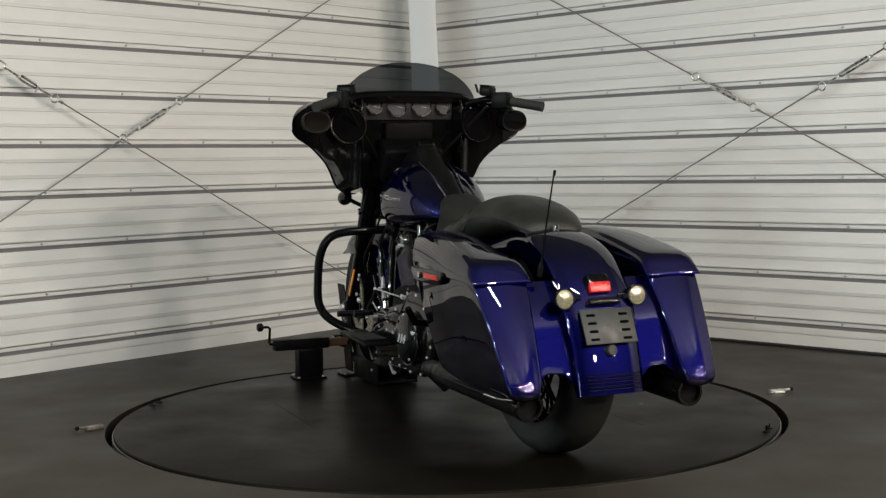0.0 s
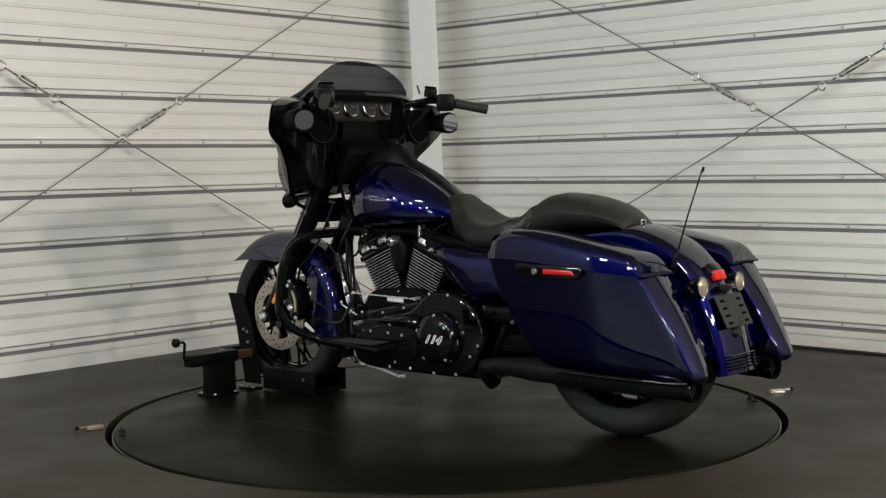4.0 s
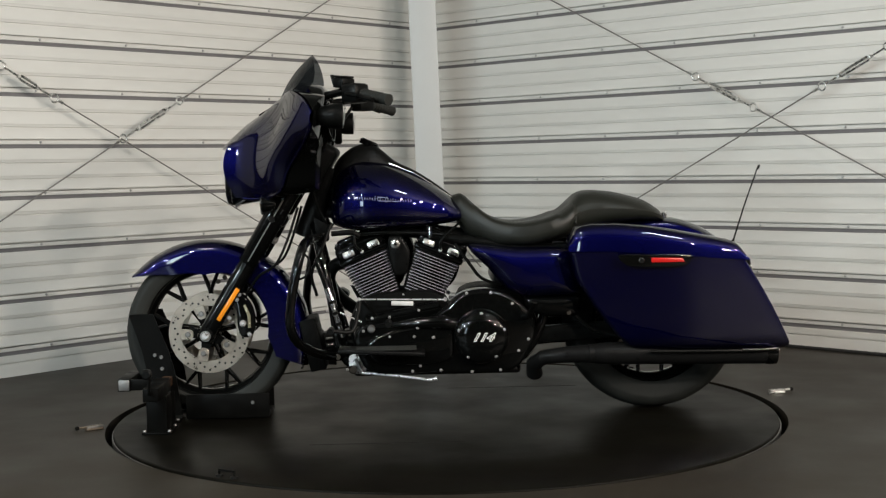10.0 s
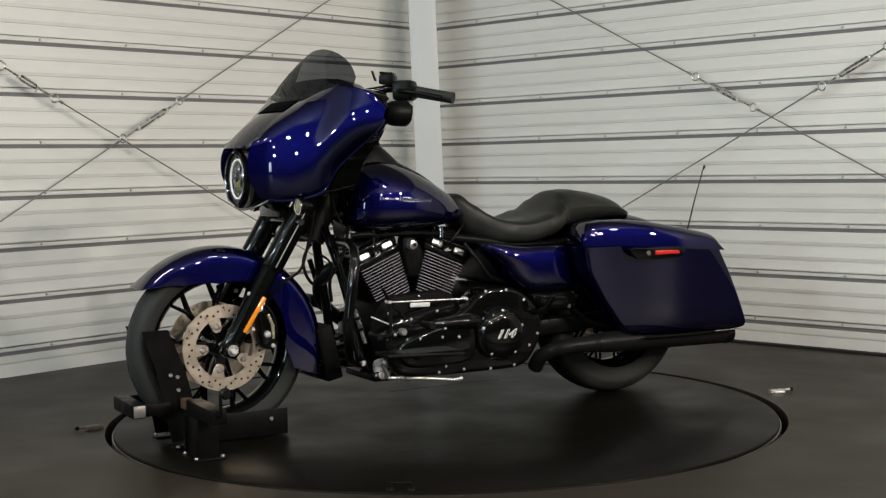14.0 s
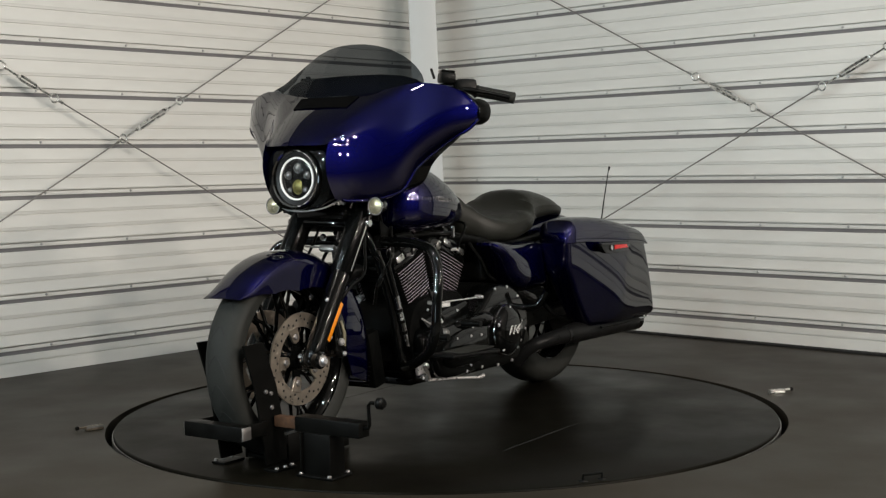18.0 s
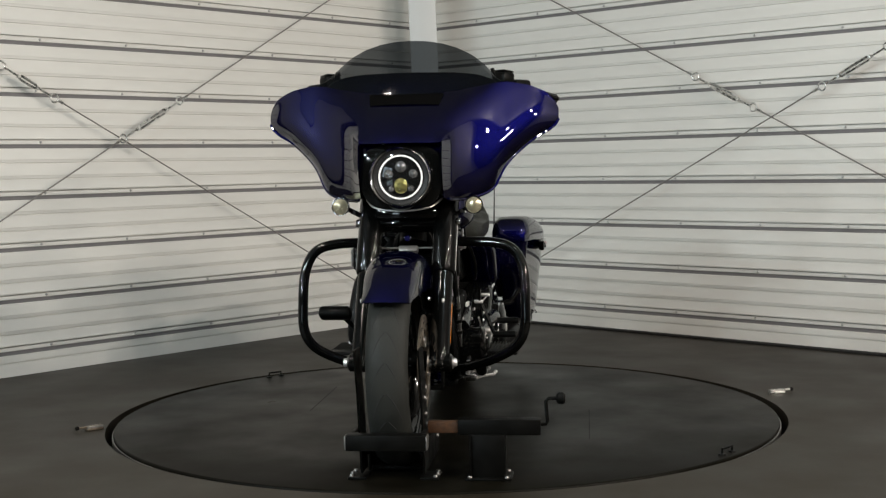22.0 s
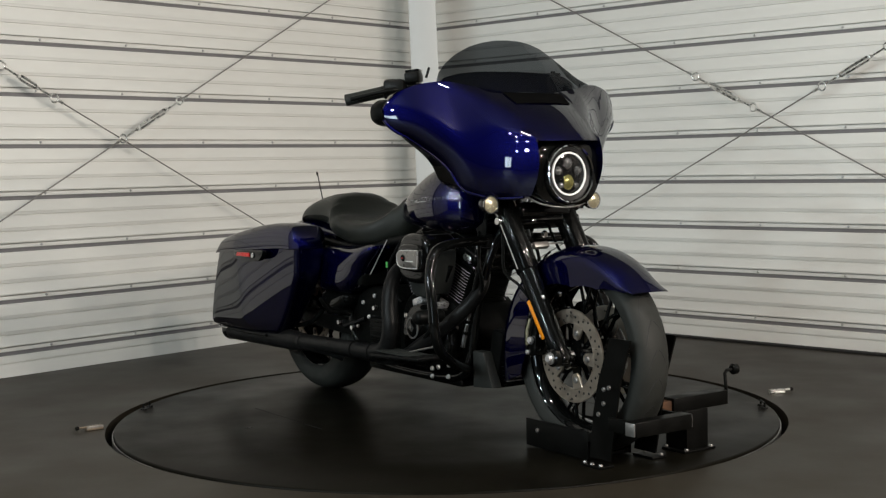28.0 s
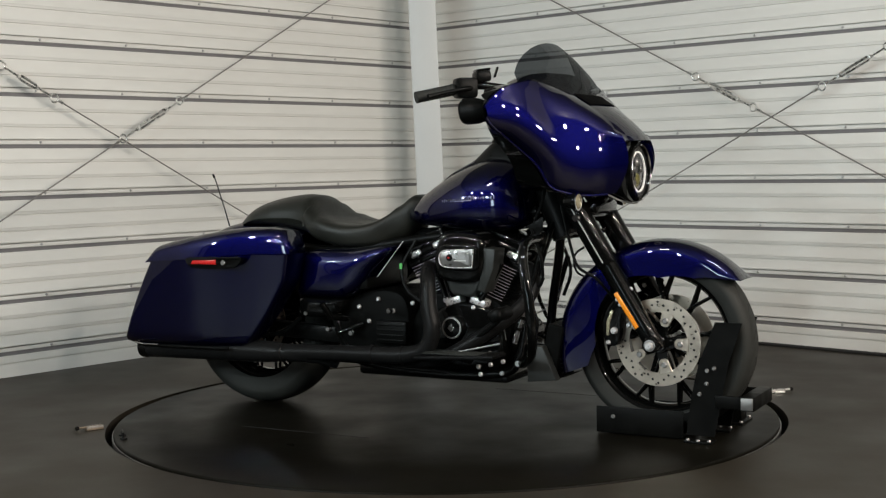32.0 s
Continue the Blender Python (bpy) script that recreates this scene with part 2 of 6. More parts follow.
def build_hall():
    bm = bmesh.new()
    n = 128
    far = [[bm.verts.new((r * math.cos(2 * math.pi * k / n), r * math.sin(2 * math.pi * k / n), 0)) for k in range(n)] for r in (R_PIT, R_PIT + 0.35, 2.0, 14.0)]
    for a, b in zip(far, far[1:]):
        for i in range(n):
            bm.faces.new((a[i], a[(i + 1) % n], b[(i + 1) % n], b[i]))
    low = [bm.verts.new((R_PIT * math.cos(2 * math.pi * k / n), R_PIT * math.sin(2 * math.pi * k / n), -0.09)) for k in range(n)]
    for i in range(n):
        bm.faces.new((far[0][i], far[0][(i + 1) % n], low[(i + 1) % n], low[i]))
    floor = tagged(obj("floor", bm, M["floor"]), "dark grey coated hall floor with a round pit", "floor", kind="structure")
    bm = lathe([(0, -0.09), (R_PIT + 0.02, -0.09), (R_PIT + 0.02, -0.12), (0, -0.12)], axis=(0, 0, 1), n=64)
    tagged(obj("pit_bottom", bm, M["pit"]), "black bottom of the turntable pit", "floor", kind="structure")

    # walls: courses of ribbed cladding, each course a panel
    corner = Vector((-0.0443, 3.163, 0))
    courses = 14
    length, clad, pitch = 8.2, 3.9, 0.229
    for name, ang, s, base in (("wall_left", TURN_LEFT, 1, 0.1037), ("wall_right", TURN_RIGHT, -1, 0.1072)):
        m = Matrix.Translation(corner) @ pose(0, 0, 0, 0, 0, ang)
        # local: x along the wall, the room on the side of y > 0 (left wall) or y < 0 (right wall)
        core = box((length / 2, -s * 0.09, courses * pitch / 2 + 0.05), (length, 0.12, courses * pitch + 0.1))
        wall = tagged(put(obj(name, core, M["plaster"]), m), "off-white ribbed steel cladding wall with dark joints", "wall", kind="structure")
        # one course: a screw strip over the joint, a lip, then the sheet with two pressed ribs
        prof = [(0.0085, -0.026), (0.0085, -0.008), (0.0100, -0.0055), (0.0255, -0.0052), (0.0262, -0.0170), (0.0312, -0.0170), (0.0318, 0.0020), (0.0375, 0.0026), (0.0400, 0.0018)]
        for z0 in (0.0838, 0.1546):
            prof += [(z0 - 0.0036, 0.0014), (z0 - 0.0030, -0.0085), (z0 + 0.0012, -0.0090), (z0 + 0.0026, -0.0006), (z0 + 0.0120, 0.0004), (z0 + 0.0160, 0.0022), (z0 + 0.0185, 0.0018)]
        prof += [(pitch - 0.0110, 0.0010), (pitch - 0.0095, -0.0010), (pitch - 0.0090, -0.026)]
        bm = bmesh.new()
        cols = [[bm.verts.new((x, s * y, z)) for z, y in prof] for x in (-0.03, clad)]
        for i in range(len(prof) - 1):
            bm.faces.new((cols[0][i], cols[0][i + 1], cols[1][i + 1], cols[1][i]))
        first = joint = None
        for k in range(courses):
            z0 = base + k * pitch
            if k == 0:
                # the foot course, cut off at the floor
                cut = [(0.0, -0.028), (0.0, 0.0), (base - 0.046, 0.0), (base - 0.0454, -0.0085), (base - 0.0412, -0.0090), (base - 0.0396, -0.0006), (base - 0.011, 0.001), (base - 0.009, -0.026)]
                b2 = bmesh.new()
                cc = [[b2.verts.new((x, s * y, z)) for z, y in cut] for x in (-0.03, clad)]
                for i in range(len(cut) - 1):
                    b2.faces.new((cc[0][i], cc[0][i + 1], cc[1][i + 1], cc[1][i]))
                obj("panel", b2, M["cladding"], wall, sharp=20)
                first = put(obj("panel", bm, M["cladding"], wall, sharp=20), pose(0, 0, z0))
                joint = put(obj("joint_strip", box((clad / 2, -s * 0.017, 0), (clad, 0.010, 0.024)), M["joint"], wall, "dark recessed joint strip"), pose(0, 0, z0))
            else:
                same(first, pose(0, 0, z0), wall)
                same(joint, pose(0, 0, z0), wall)
        sc = None
        for k in range(0, 9):
            for j in range(0, 8):
                x = 0.36 + j * 0.46 + 0.015 * ((k * 7 + j * 3) % 3 - 1)
                if sc is None:
                    bs = bmesh.new()
                    add_lathe(bs, [(0, 0.005), (0.004, 0.005), (0.006, 0.002), (0.006, 0)], n=8, axis=(0, s, 0))
                    sc = obj("screw", bs, M["screw"], wall)
                    put(sc, pose(x, -s * 0.005, base + 0.018))
                else:
                    same(sc, pose(x, -s * 0.005, base + 0.018 + k * pitch), wall)
    for name, ang, s in (("trim_left", TURN_LEFT, 1), ("trim_right", TURN_RIGHT, -1)):
        m = Matrix.Translation(corner) @ pose(0, 0, 0, 0, 0, ang)
        tagged(put(obj(name, box((3.98, 0, 1.7), (0.15, 0.07, 3.4), bevel=0.005), M["pit"]), m), "black upright trim at the end of the cladding", "trim", kind="structure")
    # dark skirting under the right-hand cladding
    d = Matrix.Translation(corner) @ pose(0, 0, 0, 0, 0, TURN_RIGHT)
    tagged(put(obj("baseboard", box((1.95, -0.012, 0.006), (3.9, 0.03, 0.012), bevel=0.003), M["pit"]), d), "dark rubber seal along the wall foot", "baseboard", kind="structure")
    # corner post, slightly out of plumb
    post = obj("corner_post", box((0, 0, 1.75), (0.151, 0.15, 3.6), bevel=0.006), M["post"])
    put(post, pose(-0.045, 2.695, 0, 0, -1.55, 0))
    tagged(post, "white painted steel corner post", "post", kind="structure")
    # unseen rest of the hall behind the camera, walls coloured dark for the reflections
    far_l = corner + Vector((math.cos(radians(TURN_LEFT)), math.sin(radians(TURN_LEFT)), 0)) * 8.2
    far_r = corner + Vector((math.cos(radians(TURN_RIGHT)), math.sin(radians(TURN_RIGHT)), 0)) * 8.2
    near = far_l + (far_r - corner)
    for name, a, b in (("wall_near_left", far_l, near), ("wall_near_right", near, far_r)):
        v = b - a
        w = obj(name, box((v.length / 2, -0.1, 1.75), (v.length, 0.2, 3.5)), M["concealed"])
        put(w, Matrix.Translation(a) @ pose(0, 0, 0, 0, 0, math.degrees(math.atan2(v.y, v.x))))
        tagged(w, "plain unseen hall wall, coloured dark for the reflections", "wall", kind="structure")
    mid = (corner + near) / 2
    c = obj("ceiling", box((0, 0, 0), (8.6, 8.6, 0.1)), M["ceiling"])
    put(c, pose(mid.x, mid.y, 3.42, 0, 0, 46.9))
    tagged(c, "plain grey hall ceiling", "ceiling", kind="structure")
    return corner, far_l, near


CORNER, FAR_LEFT, NEAR_CORNER = build_hall()


def studio_lamps():
    """Square lamps on floor stands along both dark sides of the hall."""
    for x, y, z, watts in LAMPS:
        fix = tagged(new("studio_lamp"), "small square white lamp on a slim black floor stand", "lamp", "studio lamps")
        aim = (0, 0.6, 0.75)
        head = part("housing", box((0, 0, 0.03), (0.17, 0.17, 0.05), bevel=0.006), M["post"], fix)
        head.matrix_basis = look((x, y, z), aim)
        part("diffuser", box((0, 0, 0.003), (0.135, 0.135, 0.004)), M["tube"], head, "glowing white panel")
        back = Vector((x, y, 0)) - Vector((aim[0], aim[1], 0))
        base = Vector((x, y, 0)) + back.normalized() * 0.06
        part("pole", tube([base + Vector((0, 0, 0.02)), base + Vector((0, 0, z))], 0.012, 8), M["stand"], fix)
        for k in range(3):
            a = 2 * math.pi * k / 3
            foot = base + Vector((0.22 * math.cos(a), 0.22 * math.sin(a), 0.008))
            part("leg", tube([base + Vector((0, 0, 0.26)), foot], 0.008, 8), M["stand"], fix)
        area_lamp("studio_light", (x, y, z), aim, 0.13, 0.13, watts, WARM if x > 0.5 else COOL)


studio_lamps()


def tube_lamp(x, y, z, turn, watts, colour):
    """A long slim lamp under the ceiling."""
    fix = tagged(new("tube_lamp"), "long slim white tube lamp under the ceiling", "lamp", "tube lamps")
    part("housing", box((0, 0, 0.035), (0.74, 0.10, 0.05), bevel=0.008), M["post"], fix)
    part("diffuser", box((0, 0, 0.004), (0.7, 0.06, 0.006)), M["tube"], fix, "glowing white tube")
    for k in (-1, 1):
        part("hanger", tube([(k * 0.3, 0, 0.05), (k * 0.3, 0, 3.37 - z)], 0.006, 8), M["post"], fix)
    put(fix, pose(x, y, z, 0, 0, turn))
    lamp = area_lamp("tube_light", (x, y, z - 0.004), (x, y, 0), 0.7, 0.06, watts, colour)
    lamp.matrix_world = pose(x, y, z - 0.004, 0, 0, turn)


tube_lamp(-1.3, -2.3, 3.1, 20, 28, WARM)
tube_lamp(1.3, -2.3, 3.1, -20, 22, COOL)


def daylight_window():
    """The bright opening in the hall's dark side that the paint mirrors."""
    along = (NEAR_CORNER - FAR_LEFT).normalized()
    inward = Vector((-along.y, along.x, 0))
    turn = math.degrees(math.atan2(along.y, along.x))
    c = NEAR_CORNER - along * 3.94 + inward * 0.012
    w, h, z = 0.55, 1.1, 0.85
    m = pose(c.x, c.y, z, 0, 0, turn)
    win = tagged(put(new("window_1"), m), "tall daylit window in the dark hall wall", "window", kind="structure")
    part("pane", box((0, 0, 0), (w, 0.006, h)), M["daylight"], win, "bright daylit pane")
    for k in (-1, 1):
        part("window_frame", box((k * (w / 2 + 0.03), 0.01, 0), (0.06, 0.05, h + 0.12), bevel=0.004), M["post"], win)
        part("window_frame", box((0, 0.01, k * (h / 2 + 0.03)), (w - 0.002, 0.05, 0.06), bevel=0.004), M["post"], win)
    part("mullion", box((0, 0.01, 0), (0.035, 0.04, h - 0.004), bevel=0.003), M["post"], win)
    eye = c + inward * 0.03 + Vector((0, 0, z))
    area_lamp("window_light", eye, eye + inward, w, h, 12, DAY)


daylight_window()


# ---- the turntable and what stands on its rim ----


def build_turntable():
    deck = tagged(new("turntable"), "large round dark grey turntable deck with scuffs", "turntable")
    n = 128
    bm = lathe([(0, 0), (0.4, 0), (0.8, 0), (R_DECK - 0.006, 0), (R_DECK - 0.002, -0.002), (R_DECK, -0.006), (R_DECK, -0.05)], axis=(0, 0, 1), n=n)
    part("deck_plate", bm, M["table"], deck, sharp=80)
    bm = lathe([(R_DECK - 0.001, -0.012), (R_DECK + 0.004, -0.012), (R_DECK + 0.004, -0.03), (R_DECK - 0.001, -0.03)], axis=(0, 0, 1), n=n, closed=True)
    part("edge_band", bm, M["steel"], deck, "thin bare steel band round the deck edge")
    # two straight joints where the deck's sheets meet
    for x0, x1, y in ((-0.54, -0.02, -0.51), (-0.05, 0.46, 0.52)):
        part("deck_joint", box(((x0 + x1) / 2, y, 0.0002), (x1 - x0, 0.003, 0.001)), M["pit"], deck)
    return deck


turntable = build_turntable()
RIM = []


def rim_handle(angle):
    """A flat loop of black steel at the deck's rim."""
    h = tagged(new("lifting_loop"), "small black steel loop on the turntable rim", "handle", "turntable loops")
    c, s = math.cos(radians(angle)), math.sin(radians(angle))
    base = Vector((1.155 * c, 1.155 * s, 0))
    along = Vector((-s, c, 0))
    pts = [base - along * 0.03 + Vector((0, 0, 0.002)), base - along * 0.03 + Vector((0, 0, 0.019)), base + along * 0.03 + Vector((0, 0, 0.019)), base + along * 0.03 + Vector((0, 0, 0.002))]
    part("loop", tube(pts, 0.004, 8), M["satin"], h)
    for k in (-1, 1):
        q = base + along * 0.03 * k
        part("foot", lathe([(0, 0.005), (0.011, 0.005), (0.013, 0.0)], q, (0, 0, 1), 12), M["stand"], h)
    return h


RIM.append(rim_handle(54.5))
RIM.append(rim_handle(226.0))


def floor_latch(px, py, ang, metal):
    """A sliding bolt that locks the deck, screwed to the floor."""
    f = tagged(new("floor_bolt"), "small zinc slide bolt fixed to the floor beside the turntable", "latch", "floor bolts")
    part("base_plate", box((0, 0, 0.004), (0.062, 0.024, 0.008), bevel=0.002), M[metal], f)
    for k in (-1, 1):
        part("rail", box((0, k * 0.009, 0.011), (0.062, 0.005, 0.008), bevel=0.0015), M["steel"], f)
    part("slide", tube([(-0.03, 0, 0.012), (0.062, 0, 0.012)], 0.004, 10), M[metal], f)
    part("knob", lathe([(0, -0.006), (0.006, -0.006), (0.008, 0), (0.006, 0.006), (0, 0.006)], (0.062, 0, 0.012), (1, 0, 0), 14), M["stand"], f)
    put(f, pose(px, py, 0, 0, 0, ang))
    return f


floor_latch(-1.235, -0.208, 218, "bronze")
floor_latch(1.277, 0.262, 14, "zinc")


# ---- bracing cables with turnbuckles on the two walls ----


def wall_point(side, s, z, out):
    ang = radians(TURN_LEFT if side == "left" else TURN_RIGHT)
    d = Vector((math.cos(ang), math.sin(ang), 0))
    nrm = Vector((-d.y, d.x, 0)) if side == "left" else Vector((d.y, -d.x, 0))
    return CORNER + d * s + nrm * out + Vector((0, 0, z))


def brace(side, a, b, u0, u1, out, back):
    """A steel cable from a to b (along the wall, height) with a turnbuckle between the shares u0 and u1."""
    th = tagged(new("bracing_cable"), "thin steel bracing cable with a zinc turnbuckle before the cladding", "cable", "wall bracing")
    A, Z = Vector((a[0], a[1])), Vector((b[0], b[1]))

    def at(u):
        q = A.lerp(Z, u)
        return wall_point(side, q.x, q.y, out)

    d = (at(1) - at(0)).normalized()
    nrm = (wall_point(side, 1, 1, 1) - wall_point(side, 1, 1, 0)).normalized()
    v = d.cross(nrm)
    for k, (p, q) in enumerate(((0, u0), (u1, 1))):
        part("cable", tube([at(p), at(q)], 0.0033, 8), M["cable"], th)
    p, q = at(u0), at(u1)
    L = (q - p).length
    r_eye = 0.019
    for end, sgn in ((p, 1), (q, -1)):
        c = end + d * sgn * r_eye
        ring = [c + (d * math.cos(t) + v * math.sin(t)) * r_eye for t in (2 * math.pi * i / 20 for i in range(21))]
        part("eye", tube(ring, 0.0042, 8), M["zinc"], th, "bright zinc eye")
        part("thimble", tube([end - d * sgn * 0.03, end - d * sgn * 0.002], 0.007, 8), M["zinc"], th)
        part("screw_rod", tube([end + d * sgn * 2 * r_eye, end + d * sgn * (2 * r_eye + 0.085)], 0.005, 8), M["zinc"], th)
        part("nut", lathe([(0, 0), (0.010, 0), (0.010, 0.014), (0, 0.014)], end + d * sgn * (2 * r_eye + 0.068), d * sgn, 6), M["zinc"], th)
    s0, s1 = p + d * (2 * r_eye + 0.075), q - d * (2 * r_eye + 0.075)
    for k in (-1, 1):
        pts = [s0, s0 + v * k * 0.0085 + d * 0.012, s1 + v * k * 0.0085 - d * 0.012, s1]
        part("turnbuckle_bar", tube(pts, 0.0065, 8), M["zinc"], th)
    # anchor plates at both ends
    for u in (0.0, 1.0):
        c = at(u)
        part("anchor", tube([c, c - nrm * (out - 0.005)], 0.012, 10), M["zinc"], th)
    return th


def line(p, q, s0, s1):
    """Two ends at s0 and s1 of the straight line through p and q."""
    f = (q[1] - p[1]) / (q[0] - p[0])
    return (s0, p[1] + f * (s0 - p[0])), (s1, p[1] + f * (s1 - p[0]))


def share(p, q, s):
    return (s - p[0]) / (q[0] - p[0])


a, b = line((2.596, 1.214), (1.154, 0.469), 4.2, 0.42)
brace("left", a, b, share(a, b, 2.905), share(a, b, 2.615), 0.075, 1)
a, b = line((0.942, 1.796), (2.290, 1.049), 0.42, 4.2)
brace("left", a, b, share(a, b, 1.935), share(a, b, 2.300), 0.09, -1)
a, b = line((1.864, 1.334), (2.861, 0.826), 0.42, 4.2)
brace("right", a, b, share(a, b, 1.885), share(a, b, 2.242), 0.075, 1)
a, b = line((2.564, 1.216), (1.313, 0.591), 4.2, 0.42)
brace("right", a, b, share(a, b, 2.925), share(a, b, 2.575), 0.09, -1)

# ---- the motorcycle: x forward, y to its left, z up; it stands on the deck ----
bike = tagged(new("motorcycle"), "large dark blue touring motorcycle with hard saddlebags and a batwing fairing", "motorcycle")
RIDERS = [bike]
FRONT, REAR = Vector((0.852, 0, 0.312)), Vector((-0.757, 0, 0.322))


def wheel(name, centre, r_tyre, w_tyre, r_rim, spokes):
    wh = new(name)
    wh.parent = bike
    wh.location = centre
    tagged(wh, "black spoked cast wheel with a treaded tyre")
    h = w_tyre / 2
    prof = []
    for k in range(25):
        a = -math.pi * 0.5 + math.pi * k / 24
        y = h * math.copysign(abs(math.sin(a)) ** 0.8, math.sin(a))
        prof.append((r_rim + (r_tyre - r_rim) * (0.08 + 0.92 * math.cos(a) ** 0.62), y * (0.92 if abs(a) > 1.4 else 1)))
    prof = [(r_rim - 0.006, -h * 0.78)] + prof + [(r_rim - 0.006, h * 0.78)]
    bm = lathe(prof, n=72)
    # grooves cut as thin dark inset ribs: pressed into the tread
    part("tyre", bm, M["rubber"], wh, "black rubber tyre", sharp=50)
    bm = lathe([(r_rim + 0.004, -h * 0.72), (r_rim + 0.004, -h * 0.66), (r_rim - 0.012, -h * 0.55), (r_rim - 0.022, -h * 0.2), (r_rim - 0.022, h * 0.2),
                (r_rim - 0.012, h * 0.55), (r_rim + 0.004, h * 0.66), (r_rim + 0.004, h * 0.72), (r_rim - 0.012, h * 0.62), (r_rim - 0.03, h * 0.2), (r_rim - 0.03, -h * 0.2), (r_rim - 0.012, -h * 0.62)], n=72, closed=True)
    part("rim", bm, M["gloss"], wh, "gloss black rim")
    for k in (-1, 1):
        bm = lathe([(r_rim + 0.0045, k * h * 0.70), (r_rim + 0.0045, k * h * 0.735), (r_rim - 0.001, k * h * 0.735), (r_rim - 0.001, k * h * 0.70)], n=72, closed=True)
        part("rim_edge", bm, M["alloy"], wh, "thin machined rim edge")
    bm = lathe([(0.012, -0.075), (0.036, -0.075), (0.042, -0.05), (0.034, -0.03), (0.034, 0.03), (0.042, 0.05), (0.036, 0.075), (0.012, 0.075)], n=28, closed=True)
    part("hub", bm, M["gloss"], wh)
    # forked spokes
    first = None
    for k in range(spokes):
        if first is None:
            bm = bmesh.new()
            rm = r_rim - 0.09
            for sy in (-1, 1):
                add_tube(bm, [(0, sy * 0.035, 0.03), (0, sy * 0.018, rm)], [0.008, 0.006], 8)
                for sx in (-1, 1):
                    add_tube(bm, [(0, sy * 0.018, rm - 0.006), (sx * 0.03, sy * 0.012, r_rim - 0.02)], [0.006, 0.005], 8)
            first = part("spoke", bm, M["gloss"], wh)
        else:
            same(first, pose(0, 0, 0, 0, 360 / spokes * k, 0), wh)
    return wh


def tread(wh, r_tyre, w_tyre, count):
    """Thin slanted tread cuts laid into the tyre's crown."""
    first = None
    for k in range(count):
        if first is None:
            bm = bmesh.new()
            q = [(0.0, 0.004), (0.022, 0.020), (0.05, 0.032), (0.08, 0.040)]
            h = w_tyre / 2
            for sy in (-1, 1):
                rows = []
                for s, y in q:
                    a = s / r_tyre
                    drop = (1 - (1 - min(1, (abs(y) / h) ** 1.25) ** 2) ** 0.31) * (r_tyre - 0.24)
                    r = r_tyre - drop - 0.0015
                    rows.append(((math.sin(a) * r, sy * y, math.cos(a) * r), 0.0028))
                add_tube(bm, [x[0] for x in rows], [x[1] for x in rows], 6)
            first = part("tread_groove", bm, M["pit"], wh)
        else:
            same(first, pose(0, 0, 0, 0, 360 / count * k, 0), wh)


front_wheel = wheel("front_wheel", FRONT, 0.305, 0.125, 0.243, 9)
tread(front_wheel, 0.305, 0.125, 22)
rear_wheel = wheel("rear_wheel", REAR, 0.322, 0.176, 0.228, 9)


def brake_disc(wh, y, r0, r1):
    n = 60
    disc = bmesh.new()
    add_lathe(disc, [(r0, y - 0.0025), (r1, y - 0.0025), (r1, y + 0.0025), (r0, y + 0.0025)], n=n, closed=True)
    d = part("brake_disc", disc, M["disc"], wh, "perforated bright steel brake disc")
    s = 1 if y > 0 else -1
    hole = None
    for k in range(40):
        a = 2 * math.pi * k / 40
        r = r0 + (r1 - r0) * (0.28, 0.52, 0.76, 0.52)[k % 4]
        m = pose(math.cos(a) * r, y + s * 0.0026, math.sin(a) * r)
        if hole is None:
            bm = lathe([(0, s * 0.0006), (0.0038, s * 0.0006), (0.0042, 0)], n=8)
            hole = put(part("disc_hole", bm, M["pit"], d), m)
        else:
            same(hole, m, d)
    lug = None
    for k in range(5):
        m = pose(0, y, 0, 0, 72 * k + 20, 0)
        if lug is None:
            bm = plate([(-0.022, r0 + 0.004), (-0.016, r0 - 0.036), (-0.008, r0 - 0.044), (0.008, r0 - 0.044), (0.016, r0 - 0.036), (0.022, r0 + 0.004)], -0.004, 0.004, 0.0012, 1)
            lug = put(part("disc_lug", bm, M["disc"], d), m)
            bm = lathe([(0, s * 0.009), (0.007, s * 0.009), (0.010, s * 0.006), (0.010, s * 0.003)], (0, 0, r0 - 0.024), n=12)
            screw = put(part("disc_screw", bm, M["steel"], d), m)
        else:
            same(lug, m, d)
            same(screw, m, d)
        arm = plate([(-0.012, r0 - 0.03), (-0.02, 0.035), (0.02, 0.035), (0.012, r0 - 0.03)], y - 0.012 * s, y - 0.004 * s, 0.001, 1)
        put(part("disc_carrier_arm", arm, M["gloss"], d), pose(0, 0, 0, 0, 72 * k + 20, 0))
    return d


brake_disc(front_wheel, 0.072, 0.100, 0.144)
brake_disc(front_wheel, -0.072, 0.100, 0.144)
brake_disc(rear_wheel, -0.085, 0.112, 0.144)


def axle_ends():
    for s in (-1, 1):
        bm = lathe([(0, s * 0.158), (0.012, s * 0.158), (0.016, s * 0.150), (0.016, s * 0.135), (0.022, s * 0.13), (0.022, s * 0.10), (0.030, s * 0.098), (0.030, s * 0.085)], FRONT, n=20)
        part("axle_nut", bm, M["chrome"], bike, "bright axle nut")


axle_ends()


